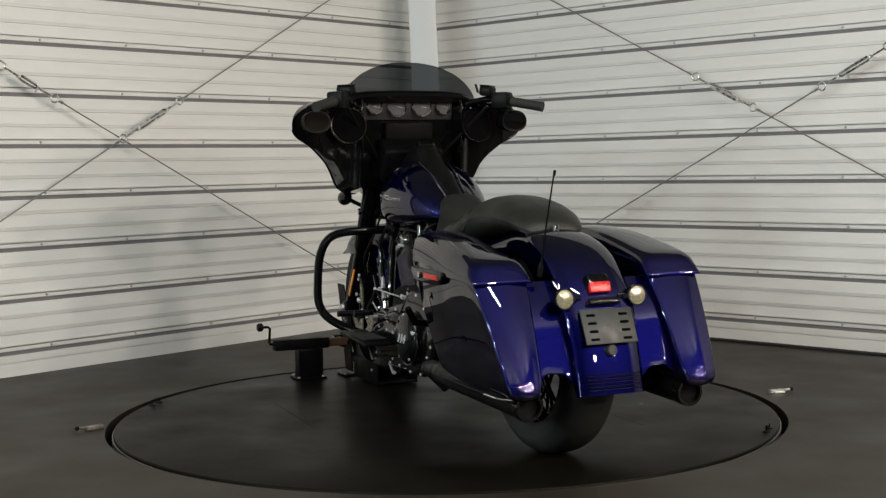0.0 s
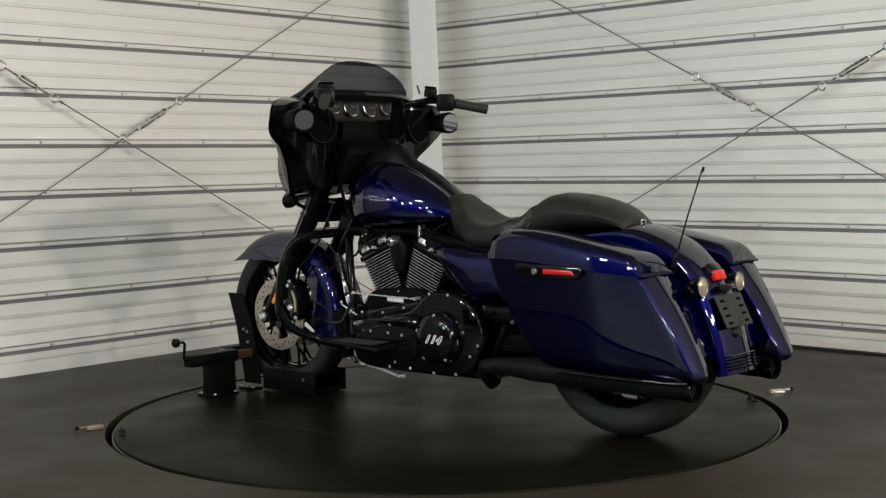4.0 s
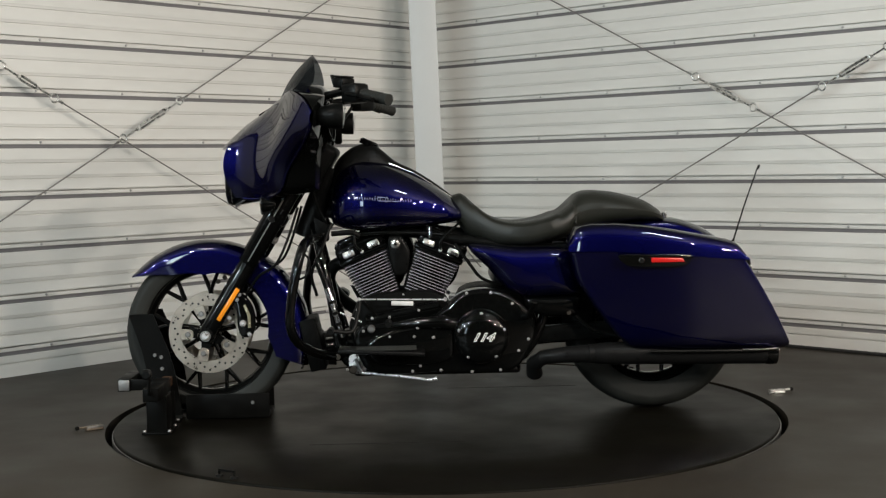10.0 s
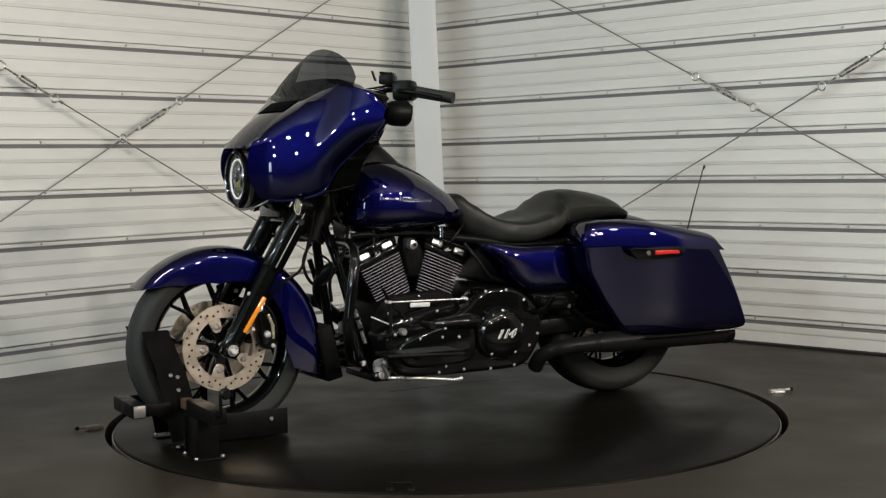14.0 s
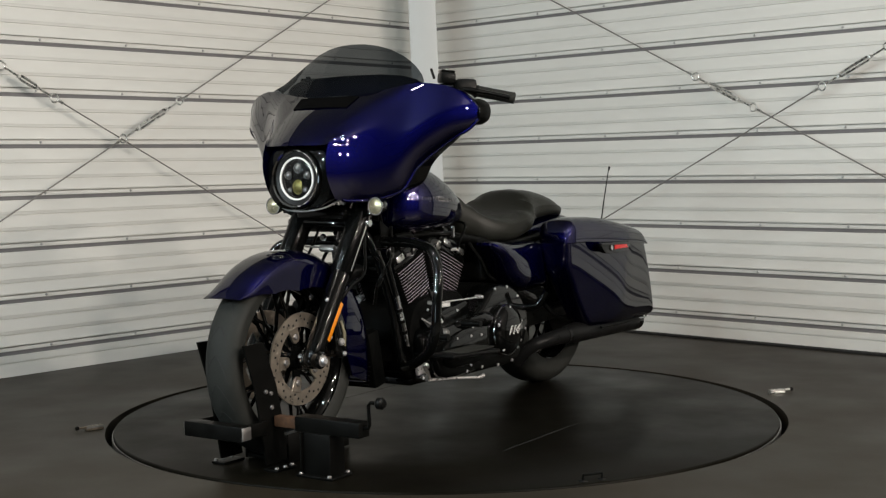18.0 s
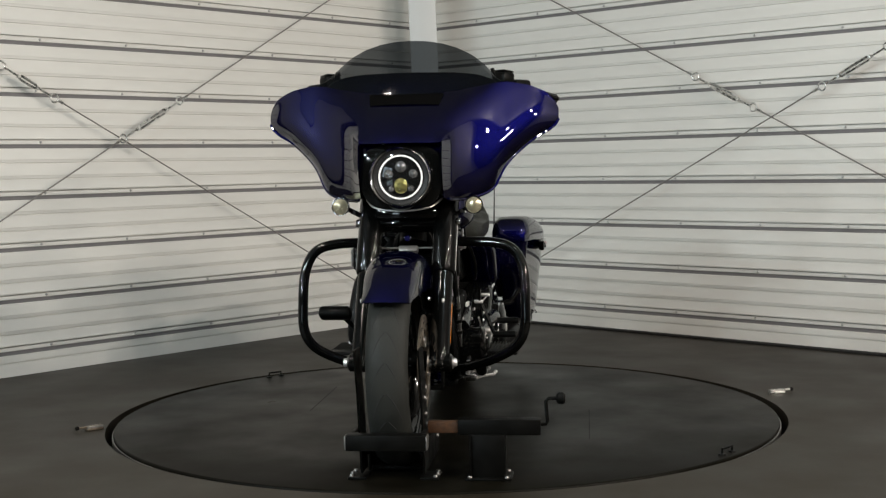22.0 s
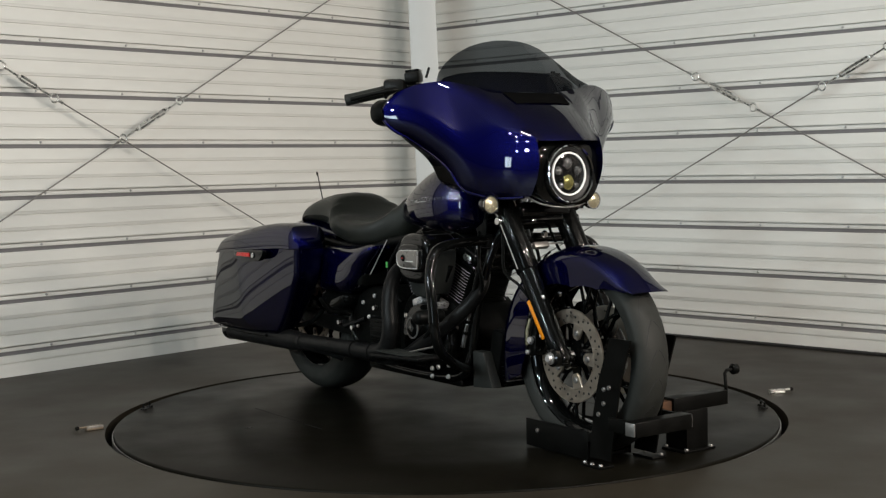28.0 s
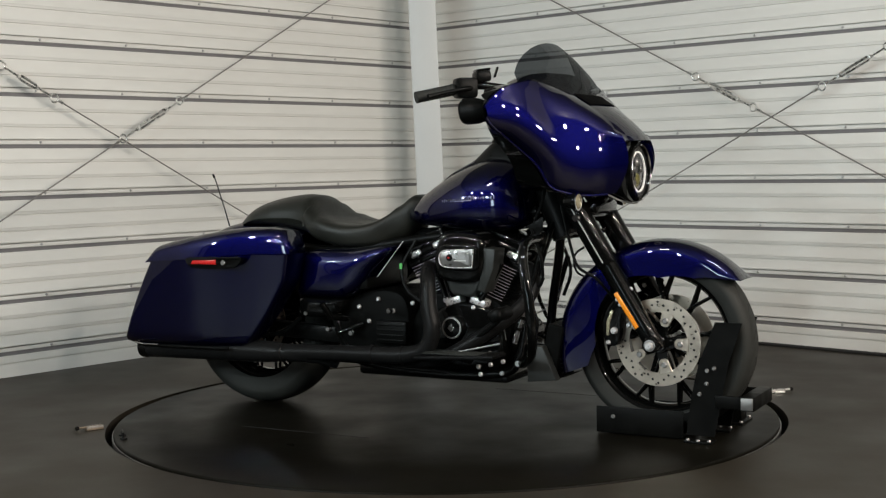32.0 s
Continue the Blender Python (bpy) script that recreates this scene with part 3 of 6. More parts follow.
def arc_fender(name, centre, angles, r_out, half, r_in, flare=0.0):
    """A mudguard round a wheel: crown and side skirts down to r_in(angle)."""
    bm = bmesh.new()
    rings = []
    for a in angles:
        ro, ri = r_out(a), r_in(a)
        rr = []
        n = 9
        dep = min(0.045, (ro - ri) * 0.8)
        side = [(ri + (ro - dep - ri) * k / 4, 1.0) for k in range(5)]
        crown = [(ro - dep + dep * math.sin(b), math.cos(b) ** 0.75) for b in (math.pi / 2 * k / n for k in range(1, n + 1))]
        half_prof = side + crown
        prof = [(r, -y) for r, y in half_prof] + [(r, y) for r, y in reversed(half_prof[:-1])]
        w = half(a)
        for r, y in prof:
            rr.append(centre + Vector((math.cos(radians(a)) * r, y * w, math.sin(radians(a)) * r)))
        rings.append(rr)
    skin(bm, rings, False, False)
    thick(bm, 0.003)
    return part(name, bm, M["paint"], bike)


def lerp(x, pts):
    return float(np.interp(x, [p[0] for p in pts], [p[1] for p in pts]))


def front_fender():
    angles = [37.5, 38.5] + [40 + 4 * k for k in range(41)]
    r_o = lambda a: lerp(a, [(37, 0.347), (60, 0.341), (87, 0.337), (115, 0.335), (141, 0.345), (166, 0.356), (185, 0.360), (200, 0.375)])
    r_i = lambda a: lerp(a, [(37, 0.343), (45, 0.300), (60, 0.246), (87, 0.212), (112, 0.232), (120, 0.236), (141, 0.232), (166, 0.220), (185, 0.213), (200, 0.255)])
    half = lambda a: lerp(a, [(37, 0.070), (60, 0.080), (120, 0.084), (200, 0.088)])
    arc_fender("front_fender", FRONT, angles, r_o, half, r_i)


front_fender()


def rear_fender():
    """Painted centre piece between the bags, reaching down to the plate."""
    spine = spline([(-0.52, 0.668), (-0.70, 0.695), (-0.81, 0.700), (-0.903, 0.678), (-0.982, 0.637), (-1.053, 0.570), (-1.100, 0.50), (-1.139, 0.40), (-1.166, 0.30), (-1.176, 0.245)], 34)
    bm = bmesh.new()
    rings = []
    for i, (x, z) in enumerate(spine):
        a, b = spine[max(0, i - 1)], spine[min(len(spine) - 1, i + 1)]
        t = np.array(b) - np.array(a)
        t /= np.linalg.norm(t)
        nx, nz = -t[1], t[0]
        if nz < 0 and nx > 0:
            nx, nz = -nx, -nz
        if x > -1.0 and nz < 0:
            nx, nz = -nx, -nz
        if x <= -1.0 and nx > 0:
            nx, nz = -nx, -nz
        u = i / (len(spine) - 1)
        w = lerp(u, [(0, 0.10), (0.4, 0.115), (0.7, 0.115), (0.8, 0.108), (1, 0.108)])
        deep = lerp(u, [(0, 0.06), (0.5, 0.13), (0.72, 0.10), (0.85, 0.05), (1, 0.035)])
        ring = []
        for k in range(23):
            q = -1 + 2 * k / 22
            f = abs(q)
            if f > 0.7:
                y = w * math.copysign(1, q)
                d = 0.028 + (deep - 0.028) * (f - 0.7) / 0.3
            else:
                g = f / 0.7
                y = w * math.copysign(math.sin(g * math.pi / 2), q) if q else 0.0
                d = 0.028 * (1 - math.cos(g * math.pi / 2))
            ring.append((x - nx * d, y, z - nz * d))
        rings.append(ring)
    skin(bm, rings, False, False)
    thick(bm, 0.003)
    part("rear_fender", bm, M["paint"], bike)
    # painted filler panels between fender and bags
    for s in (-1, 1):
        rings = []
        for x, z in spline([(-0.99, 0.56), (-1.06, 0.47), (-1.10, 0.37), (-1.125, 0.30), (-1.13, 0.262)], 10):
            rings.append([(x, s * y, z + dz) for y, dz in ((0.095, 0.0), (0.14, 0.0), (0.19, 0.0), (0.235, 0.0), (0.245, 0.0))])
        bm = bmesh.new()
        skin(bm, rings, False, False)
        # arched lower edge over the exhaust outlet
        for v in bm.verts:
            if v.co.z < 0.31:
                q = abs(v.co.y) - 0.17
                v.co.z += 0.055 * max(0, 1 - (q / 0.075) ** 2) * (0.31 - v.co.z) / 0.048
        thick(bm, 0.003)
        part("filler_panel", bm, M["paint"], bike)


rear_fender()

TANK = [(0.408, 0.045, 0.735, 0.800), (0.398, 0.100, 0.700, 0.850), (0.365, 0.148, 0.680, 0.898), (0.30, 0.176, 0.670, 0.925), (0.22, 0.182, 0.672, 0.918),
        (0.13, 0.172, 0.677, 0.886), (0.04, 0.146, 0.684, 0.838), (-0.03, 0.110, 0.694, 0.790), (-0.075, 0.070, 0.706, 0.745), (-0.088, 0.035, 0.716, 0.728)]


def tank_ring(x, w, zb, zt, n=36, grow=0.0):
    h = zt - zb
    zc = zb + 0.40 * h
    ring = []
    for k in range(n):
        a = 2 * math.pi * k / n
        c, s = math.cos(a), math.sin(a)
        y = (w + grow) * math.copysign(abs(c) ** (0.85 if s > 0 else 0.55), c)
        z = zc + (zt - zc + grow if s > 0 else zc - zb) * math.copysign(abs(s) ** (0.95 if s > 0 else 0.6), s)
        ring.append((x, y, z))
    return ring


def tank_half(x, z):
    """Half width of the tank at x and height z."""
    xs = [t[0] for t in TANK][::-1]
    w, zb, zt = (float(np.interp(x, xs, [t[i] for t in TANK][::-1])) for i in (1, 2, 3))
    zc = zb + 0.40 * (zt - zb)
    s = (abs(z - zc) / (zt - zc if z > zc else zc - zb)) ** (1 / (0.95 if z > zc else 0.6))
    return w * math.sqrt(max(0, 1 - s * s)) ** (0.85 if z > zc else 0.55)


def fuel_tank():
    bm = bmesh.new()
    skin(bm, [tank_ring(*q) for q in spline(TANK, 32)])
    part("fuel_tank", bm, M["paint"], bike)
    # gloss console down the middle, with a raised dash at its front
    top = [(0.405, 0.850), (0.388, 0.912), (0.350, 0.955), (0.300, 0.982), (0.250, 0.984), (0.205, 0.952), (0.165, 0.918), (0.10, 0.886), (0.03, 0.842), (-0.035, 0.792), (-0.06, 0.770)]
    bm = bmesh.new()
    rings = []
    for x, z in spline(top, 30):
        w = lerp(x, [(-0.06, 0.036), (0.1, 0.048), (0.2, 0.058), (0.28, 0.075), (0.36, 0.085), (0.4, 0.05)])
        d = lerp(x, [(-0.06, 0.03), (0.15, 0.05), (0.28, 0.12), (0.40, 0.08)])
        ring = []
        for k in range(13):
            q = -1 + k / 6
            ring.append((x, w * math.copysign(abs(q) ** 0.9, q), z - d * abs(q) ** 3.2))
        rings.append(ring + [(x, 0.0, z - d - 0.02)])
    skin(bm, rings)
    part("console", bm, M["plastic"], bike, "black moulded tank console")
    for s in (-1, 1):
        bm = tube([(x, s * (lerp(x, [(-0.06, 0.036), (0.1, 0.048), (0.2, 0.058)]) + 0.002), lerp(x, [(-0.05, 0.772), (0.03, 0.829), (0.1, 0.873), (0.19, 0.912)])) for x in (0.19, 0.14, 0.1, 0.05, 0.0, -0.04)], 0.003, 8, 18)
        part("console_trim", bm, M["chrome"], bike, "thin bright trim line")
    bm = lathe([(0, 0.012), (0.030, 0.012), (0.036, 0.006), (0.036, -0.01)], (0.262, 0.0, 0.985), (-0.45, 0, 1), 24)
    part("filler_cap", bm, M["gloss"], bike)
    # maker's script on both sides as plain bright bars
    for s in (-1, 1):
        emblem = new("tank_emblem")
        emblem.parent = bike
        tagged(emblem, "bright metal script on the tank side, unreadable")
        for k in range(27):
            x = 0.348 - k * 0.0090
            tall = k in (0, 2, 12, 17)
            z = 0.794 - 0.0006 * k + (0.003 if tall else 0)
            hgt = 0.019 if tall else 0.008 + 0.003 * ((k * 5) % 3)
            y = tank_half(x, z) + 0.0010
            bm = box((x, s * y, z), (0.0024, 0.0020, hgt * 0.85), (0, 14 if k % 2 else -4, -s * 6), bevel=0.0006, seg=1)
            part("bar", bm, M["badge"], emblem)
        for dz in (0.0065, -0.0065):
            xs = (0.230, 0.20, 0.16, 0.112)
            part("script_edge", tube([(x, s * (tank_half(x, 0.789 + dz) + 0.001), 0.795 + dz - (0.345 - x) * 0.065) for x in xs], 0.0010, 6), M["alloy"], emblem)
        bm = tube([(x, s * (tank_half(x, 0.782) + 0.001), 0.784 - (0.345 - x) * 0.06) for x in (0.35, 0.28, 0.20, 0.105)], 0.0008, 6)
        part("underline", bm, M["badge"], emblem)


fuel_tank()


def seat():
    top = [(-0.035, 0.792, 0.060), (-0.075, 0.795, 0.085), (-0.138, 0.735, 0.115), (-0.199, 0.700, 0.150), (-0.282, 0.690, 0.178), (-0.386, 0.712, 0.185), (-0.449, 0.752, 0.172),
           (-0.485, 0.792, 0.150), (-0.532, 0.802, 0.142), (-0.60, 0.797, 0.142), (-0.656, 0.786, 0.142), (-0.730, 0.764, 0.130), (-0.785, 0.730, 0.105), (-0.803, 0.700, 0.070)]
    low = [(-0.80, 0.685), (-0.70, 0.690), (-0.55, 0.672), (-0.47, 0.655), (-0.43, 0.632), (-0.31, 0.604), (-0.19, 0.606), (-0.09, 0.640), (-0.035, 0.715)]
    bm = bmesh.new()
    rings = []
    for x, z, w in spline(top, 46):
        zb = min(lerp(x, low), z - 0.01)
        ring = []
        for k in range(28):
            a = 2 * math.pi * k / 28
            c, s = math.cos(a), math.sin(a)
            y = w * math.copysign(abs(c) ** 0.55, c)
            # rider's dish and pillion crown
            zz = (z + zb) / 2 + (z - zb) / 2 * math.copysign(abs(s) ** 0.75, s)
            if s > 0 and -0.42 < x < -0.12:
                zz += 0.018 * (abs(y) / w) ** 2
            elif s > 0 and x < -0.47:
                zz -= 0.020 * (abs(y) / w) ** 2
            ring.append((x, y, zz))
        rings.append(ring)
    skin(bm, rings)
    part("seat", bm, M["vinyl"], bike, "black vinyl two-up seat")
    # welt seam across the rider's backrest
    pts = []
    for k in range(15):
        q = -1 + k / 7
        pts.append((-0.468 - 0.03 * (1 - q * q), 0.165 * q, 0.772 + 0.016 * (1 - q * q) - 0.085 * abs(q) ** 4))
    part("seat_seam", tube(pts, 0.0035, 6, 40), M["vinyl"], bike)
    part("seat_screw", lathe([(0, 0.01), (0.009, 0.01), (0.011, 0.004), (0.011, -0.01)], (-0.815, 0.0, 0.704), (-0.2, 0, 1), 16), M["chrome"], bike, "chrome seat thumbscrew")


seat()


def bag_nose(x):
    """How far the bag's flank draws in towards its front end."""
    return 0.058 * max(0.0, (x + 0.86) / 0.432) ** 1.25


def saddlebag(s):
    bag = new("saddlebag")
    bag.parent = bike
    tagged(bag, "hard blue saddlebag with a hinged lid")
    # body: rings of rounded rectangles stepped along x, slanted ends
    top_z = 0.595
    xf = lambda z: lerp(z, [(0.255, -0.64), (0.29, -0.60), (0.38, -0.527), (0.50, -0.452), (0.60, -0.428)])
    xr = lambda z: lerp(z, [(0.24, -1.190), (0.265, -1.186), (0.60, -0.998)]) - 0.012 * math.sin(math.pi * min(1.0, max(0.0, (z - 0.25) / 0.35)))
    bm = bmesh.new()
    rings = []
    zs = [0.246, 0.25, 0.258, 0.272, 0.30, 0.34, 0.40, 0.46, 0.50, 0.515, 0.53, 0.56, 0.585, top_z]
    for i, z in enumerate(zs):
        f, r = xf(z), xr(z)
        if i < 4:
            f, r = f - (0.03, 0.018, 0.008, 0)[i], r + (0.02, 0.010, 0.003, 0)[i]
        yo = lerp(z, [(0.246, 0.305), (0.258, 0.328), (0.272, 0.337), (0.30, 0.343), (0.60, 0.386)])
        yi = lerp(z, [(0.24, 0.245), (0.30, 0.225), (0.6, 0.195)])
        # tapered tail: the rear is narrower than the shoulder
        rear_o = yo - lerp(z, [(0.25, 0.004), (0.6, 0.014)])
        pts = []
        rad = 0.018
        nar = bag_nose(f - rad)
        side = lambda u: yo - bag_nose(f - rad + (r + rad - f) * u) + (rear_o - yo) * u ** 2.2
        cs = [((f - rad, yo - nar - rad), 0, 90), ((r + 0.010, rear_o - 0.010), 90, 180), ((r + 0.012, yi + 0.012), 180, 270), ((f - rad, yi + rad), 270, 360)]
        for j, ((cx, cy), a0, a1) in enumerate(cs):
            rr = (rad, 0.010, 0.012, rad)[j]
            for k in range(6):
                a = radians(a0 + (a1 - a0) * k / 5)
                pts.append((cx + rr * math.cos(a), s * (cy + rr * math.sin(a)), z))
            if j == 1:
                for k in range(1, 7):
                    u = k / 7
                    pts.append((r - 0.009 * math.sin(math.pi * u), s * (rear_o - 0.010 + (yi + 0.012 - rear_o + 0.010) * u), z))
            if j == 0:
                for k in range(1, 12):
                    u = k / 12
                    pts.append((f - rad + (r + rad - f) * u, s * side(u), z))
        rings.append(pts)
    skin(bm, rings)
    part("body", bm, M["paint"], bag, sharp=50)
    # lid with a crowned top
    bm = bmesh.new()
    rings = []
    for x in list(np.linspace(-0.424, -0.98, 22)) + [-0.992, -1.002, -1.012, -1.022, -1.032, -1.036]:
        zt = lerp(x, [(-1.036, 0.566), (-1.032, 0.572), (-1.010, 0.606), (-0.998, 0.620), (-0.980, 0.628), (-0.93, 0.640), (-0.80, 0.665), (-0.703, 0.682), (-0.60, 0.692), (-0.50, 0.692), (-0.45, 0.680), (-0.43, 0.655), (-0.42, 0.62)])
        zb = lerp(x, [(-1.036, 0.561), (-0.90, 0.571), (-0.70, 0.588), (-0.55, 0.598)])
        u = (x + 0.424) / (-1.003 + 0.424)
        yo = 0.390 - bag_nose(x) - 0.014 * u ** 2.2
        yi = 0.19
        if u < 0.06:
            yo -= 0.010 * (1 - u / 0.06) ** 2
            yi += 0.03 * (1 - u / 0.06) ** 2
        ring = [(x, s * yi, zb)]
        n = 14
        for k in range(n + 1):
            a = math.pi * k / n
            c, q = math.cos(a), math.sin(a)
            ring.append((x, s * ((yi + yo) / 2 - (yo - yi) / 2 * math.copysign(abs(c) ** 0.45, c)), zb + 0.004 + (zt - zb - 0.004) * abs(q) ** 0.62))
        ring.append((x, s * yo, zb))
        rings.append(ring)
    skin(bm, rings)
    part("lid", bm, M["paint"], bag, sharp=50)
    # latch, side marker
    bm = plate(round_outline([(-0.585, 0.588), (-0.66, 0.588), (-0.80, 0.586), (-0.835, 0.580), (-0.825, 0.556), (-0.79, 0.545), (-0.66, 0.546), (-0.61, 0.553)], 4), s * 0.37, s * 0.3905, 0.003)
    part("latch", bm, M["gloss"], bag, "gloss black latch plate")
    bm = plate([(-0.695, 0.577), (-0.80, 0.574), (-0.81, 0.560), (-0.695, 0.560)], s * 0.38, s * 0.3945, 0.003)
    part("marker_lens", bm, M["red"], bag, "red reflector lens")
    bm = lathe([(0, s * 0.397), (0.008, s * 0.397), (0.0105, s * 0.394), (0.0105, s * 0.385)], (-0.662, 0, 0.567), n=16)
    part("lock", bm, M["chrome"], bag, "chrome key lock")
    # rubber foot strip along the bottom and a bright scuff guard at the corner
    bm = tube([(-0.70, s * 0.325, 0.247), (-0.95, s * 0.318, 0.243), (-1.145, s * 0.30, 0.240)], 0.006, 8, 12)
    part("bottom_trim", bm, M["satin"], bag)
    bm = tube([(-1.02, s * 0.338, 0.249), (-1.10, s * 0.333, 0.248), (-1.150, s * 0.312, 0.249)], 0.0035, 8, 12)
    part("bottom_guard", bm, M["chrome"], bag, "thin chrome strip")
    return bag


for s in (1, -1):
    saddlebag(s)


def side_cover(s):
    """Painted side panel under the seat, with a black box under it."""
    for name, out, paint, grow, label in (
            ("side_cover", [(-0.088, 0.618), (-0.25, 0.606), (-0.43, 0.600), (-0.455, 0.54), (-0.472, 0.475), (-0.470, 0.437), (-0.38, 0.434), (-0.280, 0.434), (-0.212, 0.470), (-0.155, 0.535)], "paint", 0.0, ""),
            ("side_box", [(-0.285, 0.430), (-0.36, 0.431), (-0.468, 0.431), (-0.478, 0.40), (-0.476, 0.365), (-0.41, 0.358), (-0.335, 0.365), (-0.29, 0.392)], "gloss", -0.012, "gloss black lower side box")):
        bm = bmesh.new()
        pts = round_outline(out, 5)
        cx, cz = np.mean(pts, axis=0)
        rings = []
        for f, y in ((1.0, 0.13), (1.0, 0.185), (0.97, 0.200), (0.88, 0.213), (0.65, 0.222), (0.3, 0.225)):
            rings.append([(cx + (x - cx) * f, s * (y + grow), cz + (z - cz) * f) for x, z in pts])
        skin(bm, rings)
        part(name, bm, M[paint], bike, label)


for s in (1, -1):
    side_cover(s)


# ---- fairing, windscreen and cockpit ----
WING = [  # y, top x z, middle x z, bottom x z of the outer shell
    (0.00, 0.578, 1.132, 0.709, 1.062, 0.792, 0.972), (0.04, 0.577, 1.132, 0.707, 1.062, 0.790, 0.972), (0.08, 0.575, 1.133, 0.697, 1.060, 0.780, 0.971), (0.108, 0.573, 1.134, 0.685, 1.058, 0.766, 0.972),
    (0.128, 0.570, 1.136, 0.742, 0.978, 0.735, 0.802), (0.15, 0.566, 1.138, 0.726, 0.977, 0.684, 0.795), (0.175, 0.560, 1.142, 0.706, 0.977, 0.642, 0.795), (0.19, 0.557, 1.145, 0.694, 0.977, 0.628, 0.796),
    (0.22, 0.550, 1.150, 0.670, 0.978, 0.606, 0.802), (0.27, 0.535, 1.160, 0.625, 0.990, 0.560, 0.828), (0.30, 0.525, 1.163, 0.590, 1.006, 0.537, 0.886), (0.33, 0.514, 1.163, 0.570, 1.028, 0.512, 0.925),
    (0.39, 0.490, 1.152, 0.526, 1.058, 0.474, 0.978), (0.42, 0.475, 1.140, 0.502, 1.066, 0.462, 0.998), (0.44, 0.464, 1.130, 0.483, 1.068, 0.455, 1.008), (0.465, 0.447, 1.104, 0.459, 1.067, 0.446, 1.028), (0.476, 0.437, 1.082, 0.443, 1.066, 0.438, 1.046)]


def flow(x, table):
    """Smooth reading of a table (x, value)."""
    k = max(0, min(len(table) - 2, sum(1 for q in table if q[0] <= x) - 1))
    (x0, a), (x1, b) = table[k], table[k + 1]
    h = x1 - x0
    m0 = (b - table[k - 1][1]) / (x1 - table[k - 1][0]) if k else (b - a) / h
    m1 = (table[k + 2][1] - a) / (table[k + 2][0] - x0) if k + 2 < len(table) else (b - a) / h
    t = (x - x0) / h
    return (2 * t ** 3 - 3 * t * t + 1) * a + (t ** 3 - 2 * t * t + t) * h * m0 + (3 * t * t - 2 * t ** 3) * b + (t ** 3 - t * t) * h * m1


CHEEK = [(0.12, 0.020), (0.128, 0.020), (0.15, -0.010), (0.175, -0.032), (0.19, -0.037), (0.22, -0.031), (0.27, -0.017), (0.33, 0.0)]


def wing_column(y, n, depth):
    """Points of the shell from its top edge to its bottom edge, at the side distance y."""
    v = [(lerp if y < 0.122 else flow)(max(y, 0.128) if y > 0.122 else y, [(w[0], w[i]) for w in (WING[:4] if y < 0.122 else WING[4:])]) for i in range(1, 7)]
    t, m, b = np.array(v[0:2]), np.array(v[2:4]), np.array(v[4:6])
    m = (t + b) / 2 + (m - (t + b) / 2) * depth
    c = 2 * m - (t + b) / 2
    # the flanks slope outward down to a tucked lower edge
    skew = lerp(y, [(0.12, 0.0), (0.20, 1.0), (0.36, 1.0), (0.476, 0.2)]) * depth * np.array((0.040, -0.045))
    p1, p2 = t + (c - t) * 2 / 3 - skew, b + (c - b) * 2 / 3 + skew
    col = []
    for k in range(n):
        u = k / (n - 1)
        p = (1 - u) ** 3 * t + 3 * u * (1 - u) ** 2 * p1 + 3 * u * u * (1 - u) * p2 + u ** 3 * b
        if y < 0.122:
            # the nose: down to the brow, then back behind the headlamp
            w = min(1.0, u * 2)
            p = (1 - w) ** 2 * t + 2 * w * (1 - w) * c + w * w * b
            if u > 0.5:
                q = (u - 0.5) * 2
                p = np.array((lerp(q, [(0, b[0]), (0.15, 0.735), (1, 0.70)]), lerp(q, [(0, b[1]), (0.15, b[1] - 0.008), (1, 0.81)])))
        if y > 0.122:
            # the cheek turns away outside a ridge that runs from the screen's foot in to the brow
            ridge = 0.125 + 0.135 * max(0.0, 1 - u / 0.5) ** 1.1
            q = min(0.33, max(0.12, 0.125 + (y - ridge) * (1 - 0.45 * max(0.0, 1 - u / 0.5))))
            f = min(1.0, max(0.0, (u - 0.04) / 0.42))
            p = p + np.array((flow(q, CHEEK) * f * f * (3 - 2 * f) * depth * math.sin(math.pi * min(1.0, (1 - u) / 0.5) / 2), 0))
        col.append((p[0], p[1]))
    return col


def wing_sheet(depth, n=29, limit=0.476, inset=0.0, ease=30):
    """Columns from the fairing's top edge to its bottom edge, for the shell (depth 1) or the inner face, eased to an even surface."""
    ys = np.linspace(0, limit, 49)
    half = np.array([wing_column(y, n, depth) for y in ys])
    brow = int(round(0.47 * (n - 1)))
    for _ in range(ease):
        old = np.concatenate((half[1:2], half))
        avg = (old[:-2] + 2 * old[1:-1] + old[2:]) / 4
        for i, y in enumerate(ys[:-1]):
            stop = n - 1 if y > 0.16 else brow
            half[i, 1:stop, 0] = avg[i, 1:stop, 0]
        for i, y in enumerate(ys):
            stop = n - 1 if y > 0.16 else brow
            col = half[i, :, 0].copy()
            half[i, 1:stop - 1, 0] = (col[0:stop - 2] + 2 * col[1:stop - 1] + col[2:stop]) / 4
    cols = []
    for k in list(range(len(ys) - 1, 0, -1)) + list(range(len(ys))):
        sign = -1 if len(cols) < len(ys) - 1 else 1
        cols.append([(x - inset, sign * float(ys[k]), z) for x, z in half[k]])
    return cols


